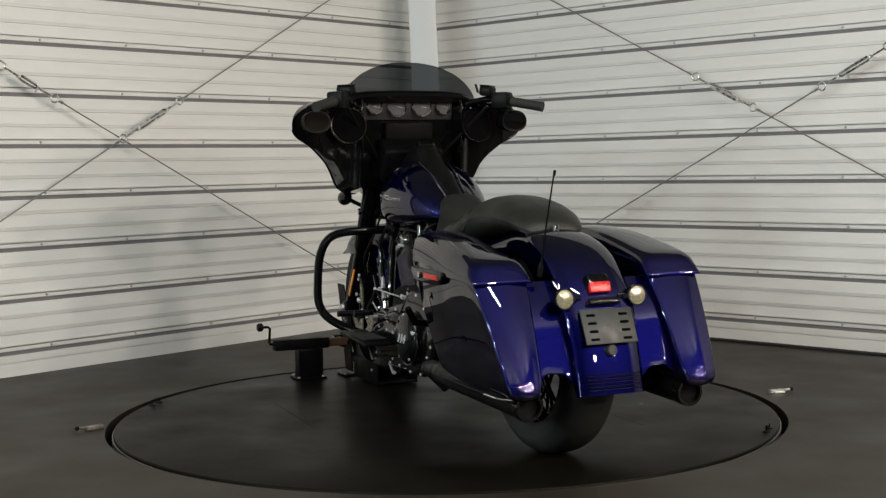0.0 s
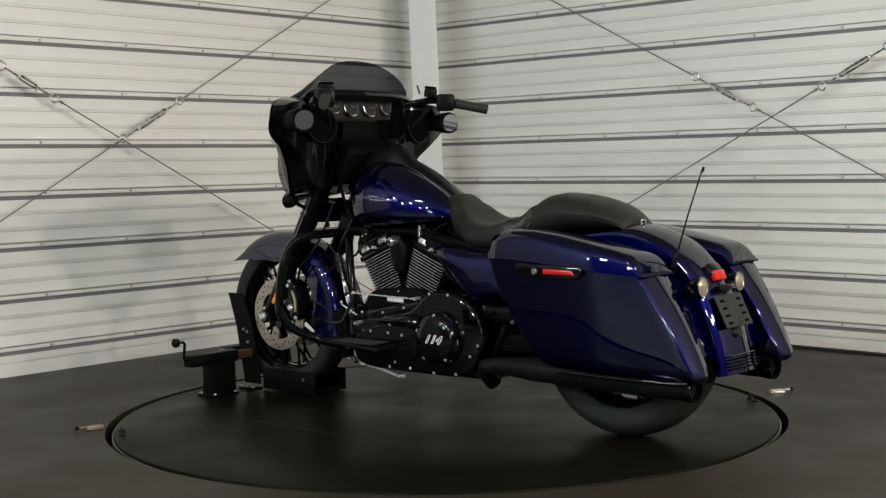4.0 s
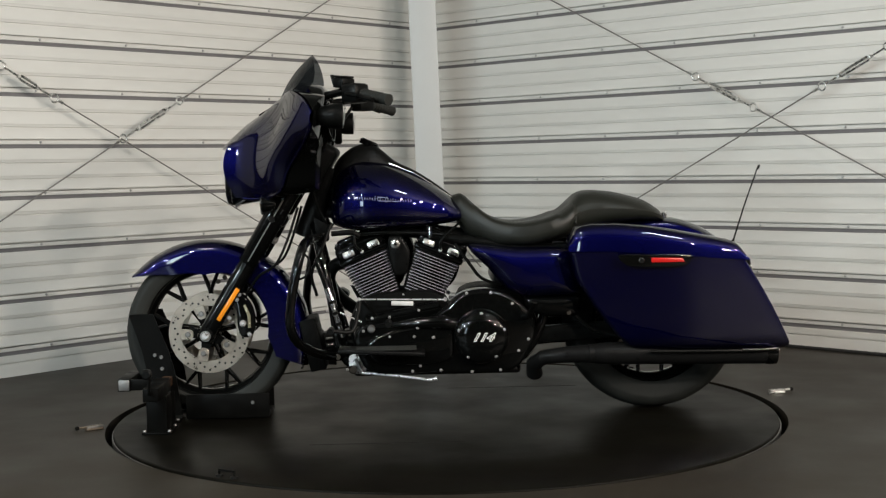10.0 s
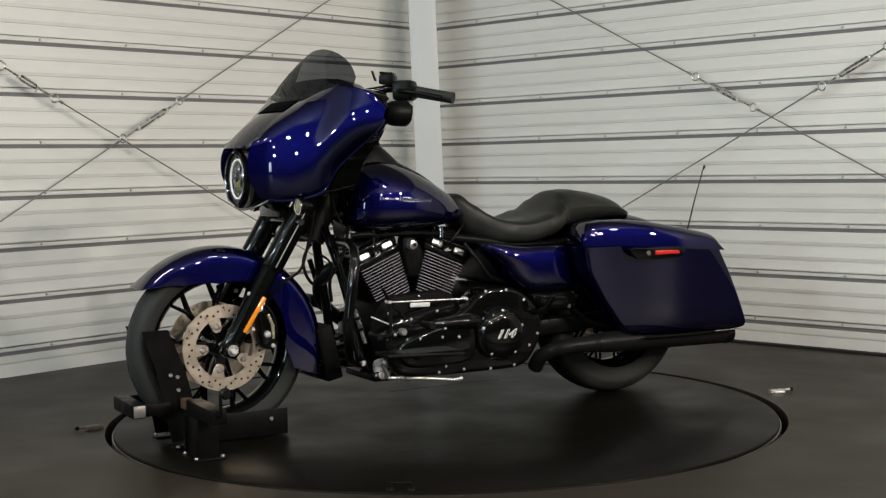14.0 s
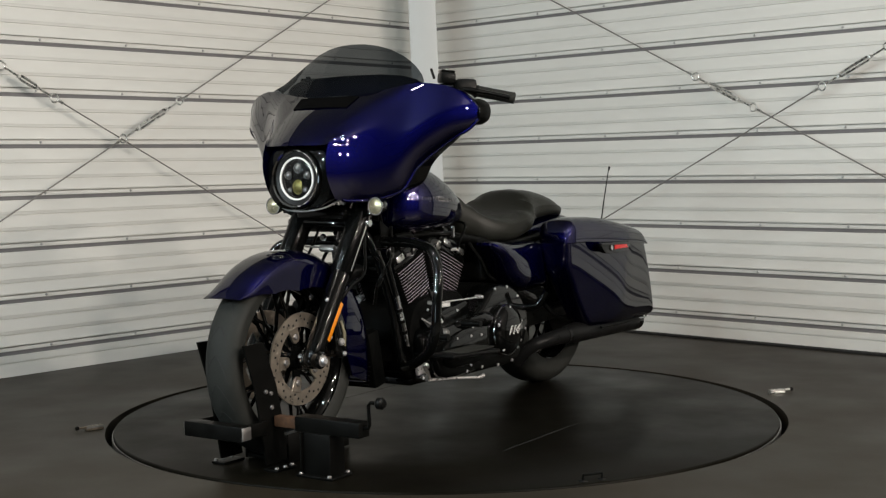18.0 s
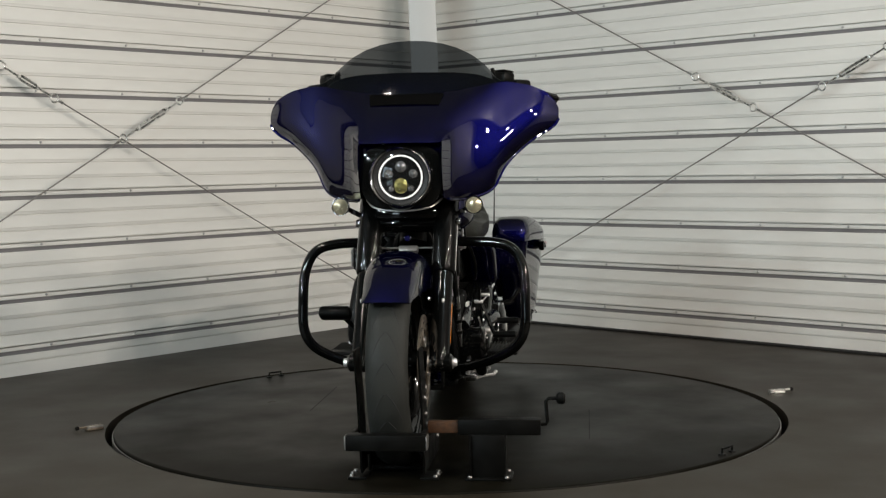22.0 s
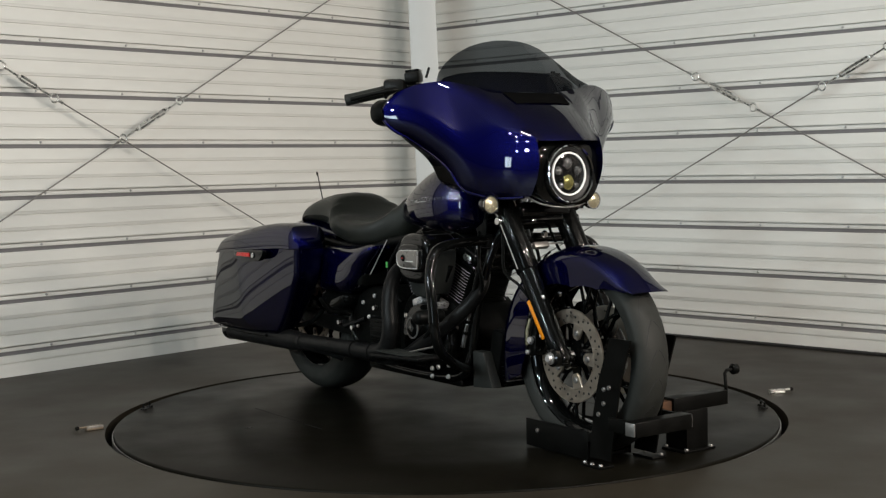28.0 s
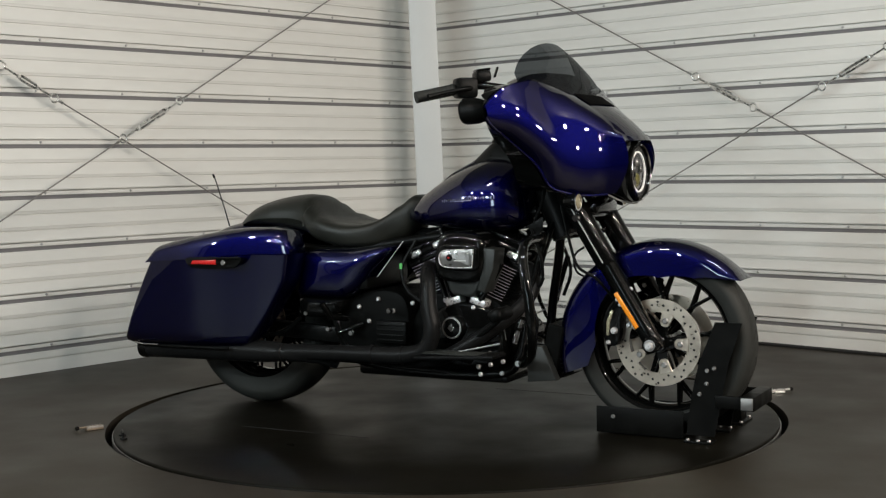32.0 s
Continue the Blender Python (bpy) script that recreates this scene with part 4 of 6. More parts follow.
def fairing():
    bm = bmesh.new()
    skin(bm, wing_sheet(1.0), False, False)
    thick(bm, 0.004)
    part("fairing_shell", bm, M["paint"], bike, "deep blue batwing fairing", sharp=60)
    # rolled lip along the lower edge of each wing
    for sy in (-1, 1):
        lip = [col[-1] for col in wing_sheet(1.0) if col[0][1] * sy > 0.135]
        part("fairing_lip", tube(lip, 0.0050, 8), M["paint"], bike)
    # black inner face with the dash bulging to the rider
    bm = bmesh.new()
    cols = wing_sheet(0.25, inset=0.006, ease=2)
    rows = []
    for col in cols:
        y = col[0][1]
        out = []
        for k, (x, yy, z) in enumerate(col):
            u = k / (len(col) - 1)
            f = max(0.0, 1 - (abs(y) / 0.474) ** 12) * min(1.0, 4.5 * math.sin(math.pi * u)) ** 0.7
            deep = lerp(abs(y), [(0, 0.462), (0.188, 0.460), (0.204, 0.404), (0.225, 0.404), (0.24, 0.418), (0.30, 0.414), (0.38, 0.385), (0.476, 0.378)]) + 0.03 * u
            out.append((min(x - 0.004, x * (1 - f) + deep * f), yy, z))
        rows.append(out)
    skin(bm, rows, False, False)
    part("inner_fairing", bm, M["gloss"], bike, "black moulded inner fairing with the cockpit", sharp=60)
    # dash panel with four round dials; its grey carries the light reflected there
    dash = part("dash_panel", box((0.462, 0, 1.128), (0.03, 0.376, 0.088), (0, -14, 0), bevel=0.006), M["dash"], bike, "instrument panel greyed by painted reflected light, with four round dials")
    for y, r in ((0.144, 0.028), (0.052, 0.037), (-0.052, 0.037), (-0.144, 0.028)):
        ax = (-0.97, 0, 0.24)
        c = Vector((0.4455, y, 1.132))
        part("dial_ring", lathe([(r + 0.003, 0.0), (r + 0.004, 0.007), (r, 0.009), (r - 0.002, 0.003)], c, ax, 28), M["chrome"], dash, "thin chrome dial ring")
        part("dial_face", lathe([(0, 0.0035), (r, 0.0035)], c, ax, 28), M["dial"], dash)
        up = Vector((0.24, 0, 0.97))
        a = Vector(ax).normalized()
        side = a.cross(up)
        marks = bmesh.new()
        for k in range(17):
            t = radians(-130 + 260 * k / 16)
            d = up * math.cos(t) + side * math.sin(t)
            o = c + a * 0.0045
            add_tube(marks, [o + d * r * 0.74, o + d * r * 0.9], 0.0011 if k % 4 else 0.0016, 4)
        part("dial_marks", marks, M["badge"], dash)
        t = radians(-100)
        d = up * math.cos(t) + side * math.sin(t)
        part("needle", tube([c + a * 0.0055, c + a * 0.0055 + d * r * 0.72], [0.0016, 0.0008], 6), M["badge"], dash)
    # screen, vents and speakers
    part("screen_unit", box((0.456, 0, 1.015), (0.03, 0.20, 0.118), (0, -8, 0), bevel=0.01), M["casting"], bike, "black glossy display screen")
    part("lower_panel", box((0.455, 0, 0.918), (0.05, 0.23, 0.07), (0, -20, 0), bevel=0.012), M["casting"], bike)
    for k in range(5):
        part("button", box((0.440, -0.07 + 0.035 * k, 0.946), (0.012, 0.02, 0.010), (0, -8, 0), bevel=0.003), M["satin"], bike)
    for s in (-1, 1):
        part("cockpit_ridge", tube([(0.425, s * 0.200, 1.172), (0.406, s * 0.206, 1.150), (0.402, s * 0.207, 1.08), (0.404, s * 0.206, 1.00), (0.420, s * 0.198, 0.955)], 0.0055, 10, 24), M["gloss"], bike, "gloss black ridge beside the dials")
        # bright rod and knob shaped after the highlights beside the speaker
        part("glint_rod", tube([(0.398, s * 0.243, 1.128), (0.394, s * 0.244, 1.118), (0.394, s * 0.247, 1.085)], [0.0045, 0.0028, 0.0036], 8), M["chrome"], bike, "short bright rod standing in for a highlight")
        part("glint_knob", lathe([(0, 0.010), (0.006, 0.010), (0.0075, 0.006), (0.0075, -0.02)], (0.398, s * 0.247, 1.066), (-1, 0, 0.1), 14), M["steel"], bike)
        c, ax = Vector((0.398, s * 0.266, 1.058)), (-1, s * 0.12, 0.12)
        sp = part("speaker", lathe([(0.068, -0.01), (0.070, 0.010), (0.064, 0.016), (0.058, 0.012)], c, ax, 36), M["void"], bike, "round black loudspeaker")
        part("grille", lathe([(0, 0.016), (0.03, 0.015), (0.059, 0.010)], c, ax, 36), M["void"], sp)
        part("speaker_trim", lathe([(0.066, 0.014), (0.069, 0.014), (0.069, 0.016), (0.066, 0.016)], c, ax, 36, True), M["gloss"], sp)
    # vent slot under the windscreen
    bm = bmesh.new()
    cols = []
    for col in wing_sheet(1.0, n=41)[::2]:
        if abs(col[0][1]) < 0.135:
            cols.append([(x + 0.0022, y * (1 - 0.10 * k / 6), z + 0.0026) for k, (x, y, z) in enumerate(col[1:7])])
    skin(bm, cols, False, False)
    part("fairing_vent", thick(bm, 0.003), M["void"], bike, "black air vent slot")


fairing()


def cowl():
    """The shell's crest behind the windscreen and the hood over the dials."""
    ys = np.linspace(-0.285, 0.285, 25)
    top = lambda y: lerp(abs(y), [(0, 1.202), (0.15, 1.200), (0.22, 1.193), (0.265, 1.178), (0.285, 1.162)])
    foot = lambda y: lerp(abs(y), [(0, 0.566), (0.1, 0.560), (0.2, 0.540), (0.285, 0.508)])
    bm = bmesh.new()
    skin(bm, [[(foot(y), y, 1.118 + 0.10 * y * y * 4), (foot(y) - 0.022, y, top(y) - 0.040), (foot(y) - 0.046, y, top(y) - 0.004), (foot(y) - 0.056, y, top(y))] for y in ys], False, False)
    part("fairing_crest", thick(bm, 0.003), M["paint"], bike, sharp=60)
    bm = bmesh.new()
    skin(bm, [[(foot(y) - 0.056, y, top(y)), (0.45, y, top(y) - 0.003), (0.415, y, top(y) - 0.012), (0.402, y, top(y) - 0.028), (0.412, y, min(1.150, top(y) - 0.034))] for y in ys], False, False)
    part("dash_hood", thick(bm, 0.003), M["gloss"], bike, "gloss black hood over the dials", sharp=60)


cowl()


def windscreen():
    edge = [(0.0, 1.308, 0.458), (0.05, 1.306, 0.457), (0.10, 1.298, 0.452), (0.15, 1.283, 0.446), (0.20, 1.258, 0.440), (0.24, 1.226, 0.436), (0.27, 1.192, 0.440), (0.296, 1.158, 0.470)]
    bm = bmesh.new()
    cols = []
    ys = np.linspace(-0.296, 0.296, 41)
    for y in ys:
        a = abs(y)
        zt, xt = lerp(a, [(e[0], e[1]) for e in edge]), lerp(a, [(e[0], e[2]) for e in edge])
        xb, zb = lerp(a, [(0, 0.585), (0.1, 0.578), (0.2, 0.556), (0.296, 0.520)]), lerp(a, [(0, 1.126), (0.15, 1.132), (0.296, 1.156)])
        col = []
        for k in range(9):
            u = k / 8
            bow = 0.012 * math.sin(math.pi * u)
            col.append((xb + (xt - xb) * u + bow, y, zb + (zt - zb) * u + bow))
        cols.append(col)
    skin(bm, cols, False, False)
    ob = part("windscreen", bm, M["smoke"], bike, "smoked low windscreen")
    ob.visible_shadow = False


windscreen()


def headlamp():
    # black nacelle behind the brow
    bm = bmesh.new()
    rings = []
    for x, hw, zb, zt in ((0.56, 0.120, 0.80, 0.95), (0.66, 0.128, 0.782, 0.968), (0.72, 0.130, 0.772, 0.968), (0.752, 0.126, 0.768, 0.966), (0.758, 0.110, 0.776, 0.955)):
        ring = []
        for k in range(32):
            a = 2 * math.pi * k / 32
            c, q = math.cos(a), math.sin(a)
            ring.append((x, hw * math.copysign(abs(c) ** 0.6, c), (zb + zt) / 2 + (zt - zb) / 2 * math.copysign(abs(q) ** (0.5 if q > 0 else 0.8), q)))
        rings.append(ring)
    skin(bm, rings)
    part("headlamp_nacelle", bm, M["gloss"], bike, "gloss black headlamp nacelle")
    c, ax = Vector((0.752, 0, 0.868)), (1, 0, 0.02)
    lamp = part("headlamp", lathe([(0.098, -0.02), (0.100, 0.006), (0.096, 0.018), (0.088, 0.022), (0.084, 0.014)], c, ax, 48), M["gloss"], bike, "round headlamp with a lit white halo ring")
    part("chrome_ring", lathe([(0.0870, 0.0215), (0.0905, 0.0250), (0.0930, 0.022), (0.0905, 0.017)], c, ax, 48, True), M["chrome"], lamp)
    part("reflector", lathe([(0, -0.01), (0.03, -0.012), (0.055, 0.0), (0.086, 0.012)], c, ax, 48), M["dial"], lamp)
    part("halo_ring", lathe([(0.0630, 0.008), (0.0682, 0.008), (0.0682, 0.013), (0.0630, 0.013)], c, ax, 48, True), M["halo"], lamp, "white halo ring")
    for y, z, r, opt in ((0.0, -0.026, 0.026, "yellow"), (0.0, 0.032, 0.019, "optic"), (0.038, 0.010, 0.016, "optic"), (-0.038, 0.010, 0.016, "optic"), (0.030, -0.036, 0.012, "optic"), (-0.030, -0.036, 0.012, "optic")):
        q = c + Vector((0.002, y, z))
        part("projector", lathe([(0, 0.014), (r * 0.6, 0.011), (r, 0.002), (r, -0.01)], q, ax, 20), M[opt], lamp, "rounded projector lens")
        part("projector_ring", lathe([(r, -0.004), (r + 0.004, 0.0), (r + 0.004, -0.008)], q, ax, 20), M["steel"], lamp)
    for k in (-1, 1):
        part("lamp_divider", box((0.755, k * 0.021, 0.868), (0.012, 0.004, 0.09), bevel=0.001), M["gloss"], lamp)
    gl = part("glass", lathe([(0, 0.024), (0.03, 0.023), (0.06, 0.020), (0.086, 0.015)], c, ax, 48), M["clear"], lamp, "clear domed glass")
    gl.visible_shadow = False


def chin():
    part("chin_trim", tube([(0.690, -0.118, 0.800), (0.735, -0.085, 0.775), (0.748, 0, 0.764), (0.735, 0.085, 0.775), (0.690, 0.118, 0.800)], 0.003, 8, 30), M["steel"], bike, "thin bright trim under the headlamp")


def thin_glass():
    m = bpy.data.materials.new("thin clear glass")
    m.use_nodes = True
    nt = m.node_tree
    b = nt.nodes["Principled BSDF"]
    b.inputs["Base Color"].default_value = (0.02, 0.02, 0.02, 1)
    b.inputs["Roughness"].default_value = 0.02
    tr = nt.nodes.new("ShaderNodeBsdfTransparent")
    mx = nt.nodes.new("ShaderNodeMixShader")
    mx.inputs[0].default_value = 0.2
    nt.links.new(tr.outputs[0], mx.inputs[1])
    nt.links.new(b.outputs[0], mx.inputs[2])
    nt.links.new(mx.outputs[0], nt.nodes["Material Output"].inputs[0])
    return m


M["clear"] = thin_glass()
headlamp()
chin()


def signal(c, facing, r, glow_mat, arm):
    """A bullet turn signal: housing, lens, stem."""
    c = Vector(c)
    ax = Vector(facing).normalized()
    sg = part("turn_signal", lathe([(0, -r * 1.5), (r * 0.55, -r * 1.35), (r * 0.9, -r * 0.7), (r * 1.05, 0.0), (r * 1.05, r * 0.35), (r * 0.95, r * 0.35)], c, ax, 24), M["gloss"], bike, "small round bullet turn signal")
    part("signal_ring", lathe([(r * 0.93, r * 0.30), (r * 1.07, r * 0.30), (r * 1.07, r * 0.42), (r * 0.93, r * 0.42)], c, ax, 24, True), M["chrome"], sg)
    part("signal_lens", lathe([(0, r * 0.62), (r * 0.5, r * 0.56), (r * 0.93, r * 0.33)], c, ax, 24), glow_mat, sg, "pale clear lens")
    part("signal_stem", tube([c - ax * r * 0.5, Vector(arm)], 0.008, 8), M["gloss"], sg)
    part("signal_nut", lathe([(0, 0.006), (0.011, 0.006), (0.011, -0.006), (0, -0.006)], (c * 0.4 + Vector(arm) * 0.6), (0, 0, 1), 8), M["chrome"], sg)


for s in (-1, 1):
    signal((0.625, s * 0.212, 0.777), (1, 0, -0.02), 0.027, M["bulb"], (0.60, s * 0.15, 0.745))
    signal((-1.088, s * 0.118, 0.515), (-1, 0, 0.05), 0.029, M["bulb"], (-1.085, s * 0.06, 0.512))


def on_fork(z, off=0.0):
    """A point of the fork's line at height z."""
    return 0.868 - 0.608 * (z - 0.29) + off


def fork():
    for s in (-1, 1):
        y = s * 0.118
        leg = part("fork_leg", tube([(on_fork(0.292), y, 0.292), (on_fork(0.312), y, 0.312), (on_fork(0.36), y, 0.36), (on_fork(0.60), y, 0.60)], [0.018, 0.030, 0.031, 0.031], 20), M["fork"], bike, "gloss black fork slider")
        part("fork_cover", tube([(on_fork(0.565), y, 0.565), (on_fork(0.57), y, 0.57), (on_fork(0.80), y, 0.80), (on_fork(0.93), y, 0.93)], [0.033, 0.037, 0.039, 0.039], 20), M["fork"], bike)
        part("axle_clamp", box((FRONT.x - 0.002, y, FRONT.z + 0.008), (0.055, 0.034, 0.065), (0, -31, 0), bevel=0.010), M["gloss"], leg)
        part("axle_boss", lathe([(0, s * 0.040), (0.020, s * 0.040), (0.027, s * 0.034), (0.027, -s * 0.02)], (FRONT.x, y, FRONT.z), n=20), M["gloss"], leg)
        part("axle_nut", lathe([(0, s * 0.054), (0.010, s * 0.054), (0.013, s * 0.050), (0.013, s * 0.038)], (FRONT.x, y, FRONT.z), n=12), M["alloy"], leg, "bright axle nut")
        part("axle_washer", lathe([(0.013, s * 0.042), (0.019, s * 0.042), (0.019, s * 0.038)], (FRONT.x, y, FRONT.z), n=20), M["steel"], leg)
        part("fork_seam", tube([(on_fork(0.575, 0.0), y + s * 0.0375, 0.575), (on_fork(0.79), y + s * 0.0392, 0.79)], 0.0022, 6), M["steel"], bike)
        # amber side reflector
        a, b = Vector((on_fork(0.366, -0.014), s * 0.1458, 0.366)), Vector((on_fork(0.478, -0.020), s * 0.1458, 0.478))
        d = (b - a)
        rf = box((0, 0, 0), (0.0165, 0.006, d.length), bevel=0.0025)
        r = part("reflector", rf, M["amber"], leg, "amber side reflector")
        put(r, Matrix.Translation((a + b) / 2) @ pose(0, 0, 0, 0, -math.degrees(math.atan2(-d.x, d.z)), 0))
        # brake caliper behind the leg with its bolts
        out = [(0.772, 0.452), (0.735, 0.462), (0.700, 0.430), (0.682, 0.385), (0.682, 0.330), (0.700, 0.302), (0.730, 0.305), (0.742, 0.345), (0.745, 0.395), (0.760, 0.425)]
        cal = part("brake_caliper", plate(round_outline(out, 3), s * 0.055, s * 0.125, 0.006), M["gloss"], leg, "black brake caliper")
        part("caliper_insert", plate([(0.712, 0.42), (0.694, 0.38), (0.694, 0.335), (0.704, 0.335), (0.706, 0.38), (0.720, 0.415)], s * 0.12, s * 0.129, 0.002), M["bulb"], cal, "pale metal insert")
        bolt = lathe([(0, s * 0.010), (0.009, s * 0.010), (0.012, s * 0.006), (0.012, 0)], n=12)
        b0 = put(part("bolt", bolt, M["alloy"], cal, "bright bolt"), pose(0.722, s * 0.128, 0.352))
        for x, z in ((0.700, 0.312), (0.742, 0.437), (0.733, 0.455), (0.770, 0.372), (0.782, 0.415), (0.778, 0.490)):
            same(b0, pose(x, s * 0.122, z) @ Matrix.Diagonal((0.65, 0.8, 0.65, 1)), cal)
        # brake hose
        part("brake_hose", tube([(0.71, s * 0.10, 0.455), (0.66, s * 0.125, 0.52), (0.60, s * 0.135, 0.56), (0.56, s * 0.11, 0.64), (0.52, s * 0.08, 0.76)], 0.005, 8, 24), M["satin"], bike)
        # clamp bolt and stem of the lower yoke
        part("yoke_bolt", lathe([(0, s * 0.012), (0.011, s * 0.012), (0.014, s * 0.006), (0.014, 0)], (on_fork(0.722), y + s * 0.037, 0.722), n=14), M["chrome"], bike)
        part("yoke_bolt", lathe([(0, s * 0.010), (0.008, s * 0.010), (0.011, s * 0.005), (0.011, 0)], (on_fork(0.885), y + s * 0.038, 0.885), n=14), M["chrome"], bike)
        part("fender_bolt", lathe([(0, s * 0.006), (0.007, s * 0.006), (0.009, 0)], (0.812, s * 0.085, 0.50), n=10), M["chrome"], bike)
    part("lower_yoke", box((0.592, 0, 0.725), (0.07, 0.23, 0.055), (0, -31, 0), bevel=0.015), M["gloss"], bike)
    part("yoke_cover", box((0.63, 0, 0.755), (0.05, 0.20, 0.05), (0, -10, 0), bevel=0.018), M["gloss"], bike)
    part("upper_yoke", box((0.50, 0, 0.90), (0.08, 0.25, 0.05), (0, -31, 0), bevel=0.015), M["satin"], bike)
    part("neck_shroud", box((0.452, 0, 0.925), (0.11, 0.25, 0.15), (0, -31, 0), bevel=0.02, seg=3), M["casting"], bike, "black plastic shroud round the steering head")
    part("cooler_bar", box((0.615, 0.0, 0.638), (0.02, 0.062, 0.020), (0, -31, 0), bevel=0.004), M["steel"], bike)
    part("yoke_rod", tube([(0.612, -0.095, 0.642), (0.612, 0.095, 0.642)], 0.003, 8), M["steel"], bike)
    part("yoke_centre_bolt", lathe([(0, 0.010), (0.009, 0.010), (0.012, 0.004), (0.012, 0)], (0.634, 0, 0.676), (1, 0, -0.2), 12), M["chrome"], bike)
    part("fender_mount", box((0.80, 0, 0.575), (0.05, 0.15, 0.02), (0, 10, 0), bevel=0.004), M["gloss"], bike)
    for s in (-1, 1):
        part("neck_plate", plate([(0.462, 0.724), (0.400, 0.690), (0.428, 0.650), (0.458, 0.676)], s * 0.095, s * 0.101, 0.002), M["satin"], bike, "black neck side plate")
    part("neck", tube([(0.50, 0, 0.65), (0.40, 0, 0.90)], 0.045, 16), M["satin"], bike)


fork()


def handlebar():
    for s in (-1, 1):
        part("handlebar", tube([(0.50, s * 0.06, 1.06), (0.485, s * 0.15, 1.10), (0.43, s * 0.225, 1.138), (0.37, s * 0.270, 1.153), (0.318, s * 0.315, 1.158), (0.262, s * 0.365, 1.143), (0.20, s * 0.435, 1.125)], 0.0135, 12, 30), M["gloss"], bike, "black handlebar tube")
        g = part("grip", tube([(0.270, s * 0.360, 1.146), (0.264, s * 0.366, 1.1442), (0.262, s * 0.368, 1.1436), (0.196, s * 0.440, 1.1245), (0.180, s * 0.457, 1.120)], [0.017, 0.021, 0.0185, 0.0185, 0.0195], 16), M["rubber"], bike, "black rubber grip")
        for k in range(6):
            f = 0.15 + 0.14 * k
            p = Vector((0.262, s * 0.368, 1.1436)).lerp(Vector((0.196, s * 0.440, 1.1245)), f)
            d = Vector((-0.066, s * 0.072, -0.019)).normalized()
            part("grip_ring", lathe([(0.0180, -0.002), (0.0197, 0), (0.0180, 0.002)], p, d, 16), M["rubber"], g)
        # switch box and reservoir
        h = part("switch_box", box((0.296, s * 0.336, 1.150), (0.072, 0.07, 0.066), (0, 0, -s * 42), bevel=0.012), M["satin"], bike, "black handlebar switch box")
        for k in range(6):
            part("switch", box((0.268 + 0.007 * (k % 2), s * (0.325 + 0.010 * (k // 2)), 1.165 - 0.022 * (k % 2)), (0.012, 0.008, 0.010), (0, 0, -s * 42), bevel=0.002), M["gloss"], h)
        res = part("reservoir", box((0.335, s * 0.292, 1.188), (0.05, 0.062, 0.036), (0, -6, -s * 42), bevel=0.008), M["satin"], bike, "black fluid reservoir")
        part("reservoir_lid", box((0.335, s * 0.292, 1.209), (0.046, 0.056, 0.008), (0, -6, -s * 42), bevel=0.003), M["gloss"], res)
        part("reservoir_tab", box((0.372, s * 0.262, 1.202), (0.006, 0.016, 0.036), (0, 18, -s * 42), bevel=0.002), M["plastic"], res)
        part("lever", tube([(0.325, s * 0.325, 1.150), (0.318, s * 0.372, 1.146), (0.275, s * 0.42, 1.135), (0.232, s * 0.470, 1.120)], [0.009, 0.008, 0.007, 0.0085], 10, 20), M["satin"], bike, "black hand lever")
        # mirror below the bar, its glass to the rear
        c = Vector((0.375, s * 0.408, 1.072))
        bm = bmesh.new()
        rings = []
        for dx, f in ((-0.040, 0.90), (-0.040, 0.97), (-0.036, 1.0), (0.0, 0.95), (0.035, 0.72), (0.055, 0.35), (0.06, 0.05)):
            rings.append([c + Vector((dx, s * (0.054 * f * math.cos(a)), 0.043 * f * math.copysign(abs(math.sin(a)) ** 0.8, math.sin(a)))) for a in (2 * math.pi * k / 24 for k in range(24))])
        skin(bm, rings)
        mr = part("mirror", bm, M["satin"], bike, "black rear-view mirror housing")
        bm = bmesh.new()
        bm.faces.new([bm.verts.new(c + Vector((-0.0450 - 0.004 * math.sin(a), s * 0.046 * math.cos(a), 0.034 * math.copysign(abs(math.sin(a)) ** 0.8, math.sin(a))))) for a in (2 * math.pi * k / 28 for k in range(28))])
        part("mirror_glass", bm, M["mirror"], mr, "mirror glass")
        part("mirror_arm", tube([c + Vector((0.02, 0, 0)), (0.44, s * 0.40, 1.06)], 0.010, 8), M["satin"], mr)
        # cables down to the frame
        part("control_cable", tube([(0.335, s * 0.29, 1.13), (0.395, s * 0.21, 1.03), (0.455, s * 0.12, 0.92), (0.46, s * 0.09, 0.80), (0.42, s * 0.08, 0.70)], 0.006, 8, 26), M["satin"], bike)


handlebar()

# ---- frame, engine, exhaust ----


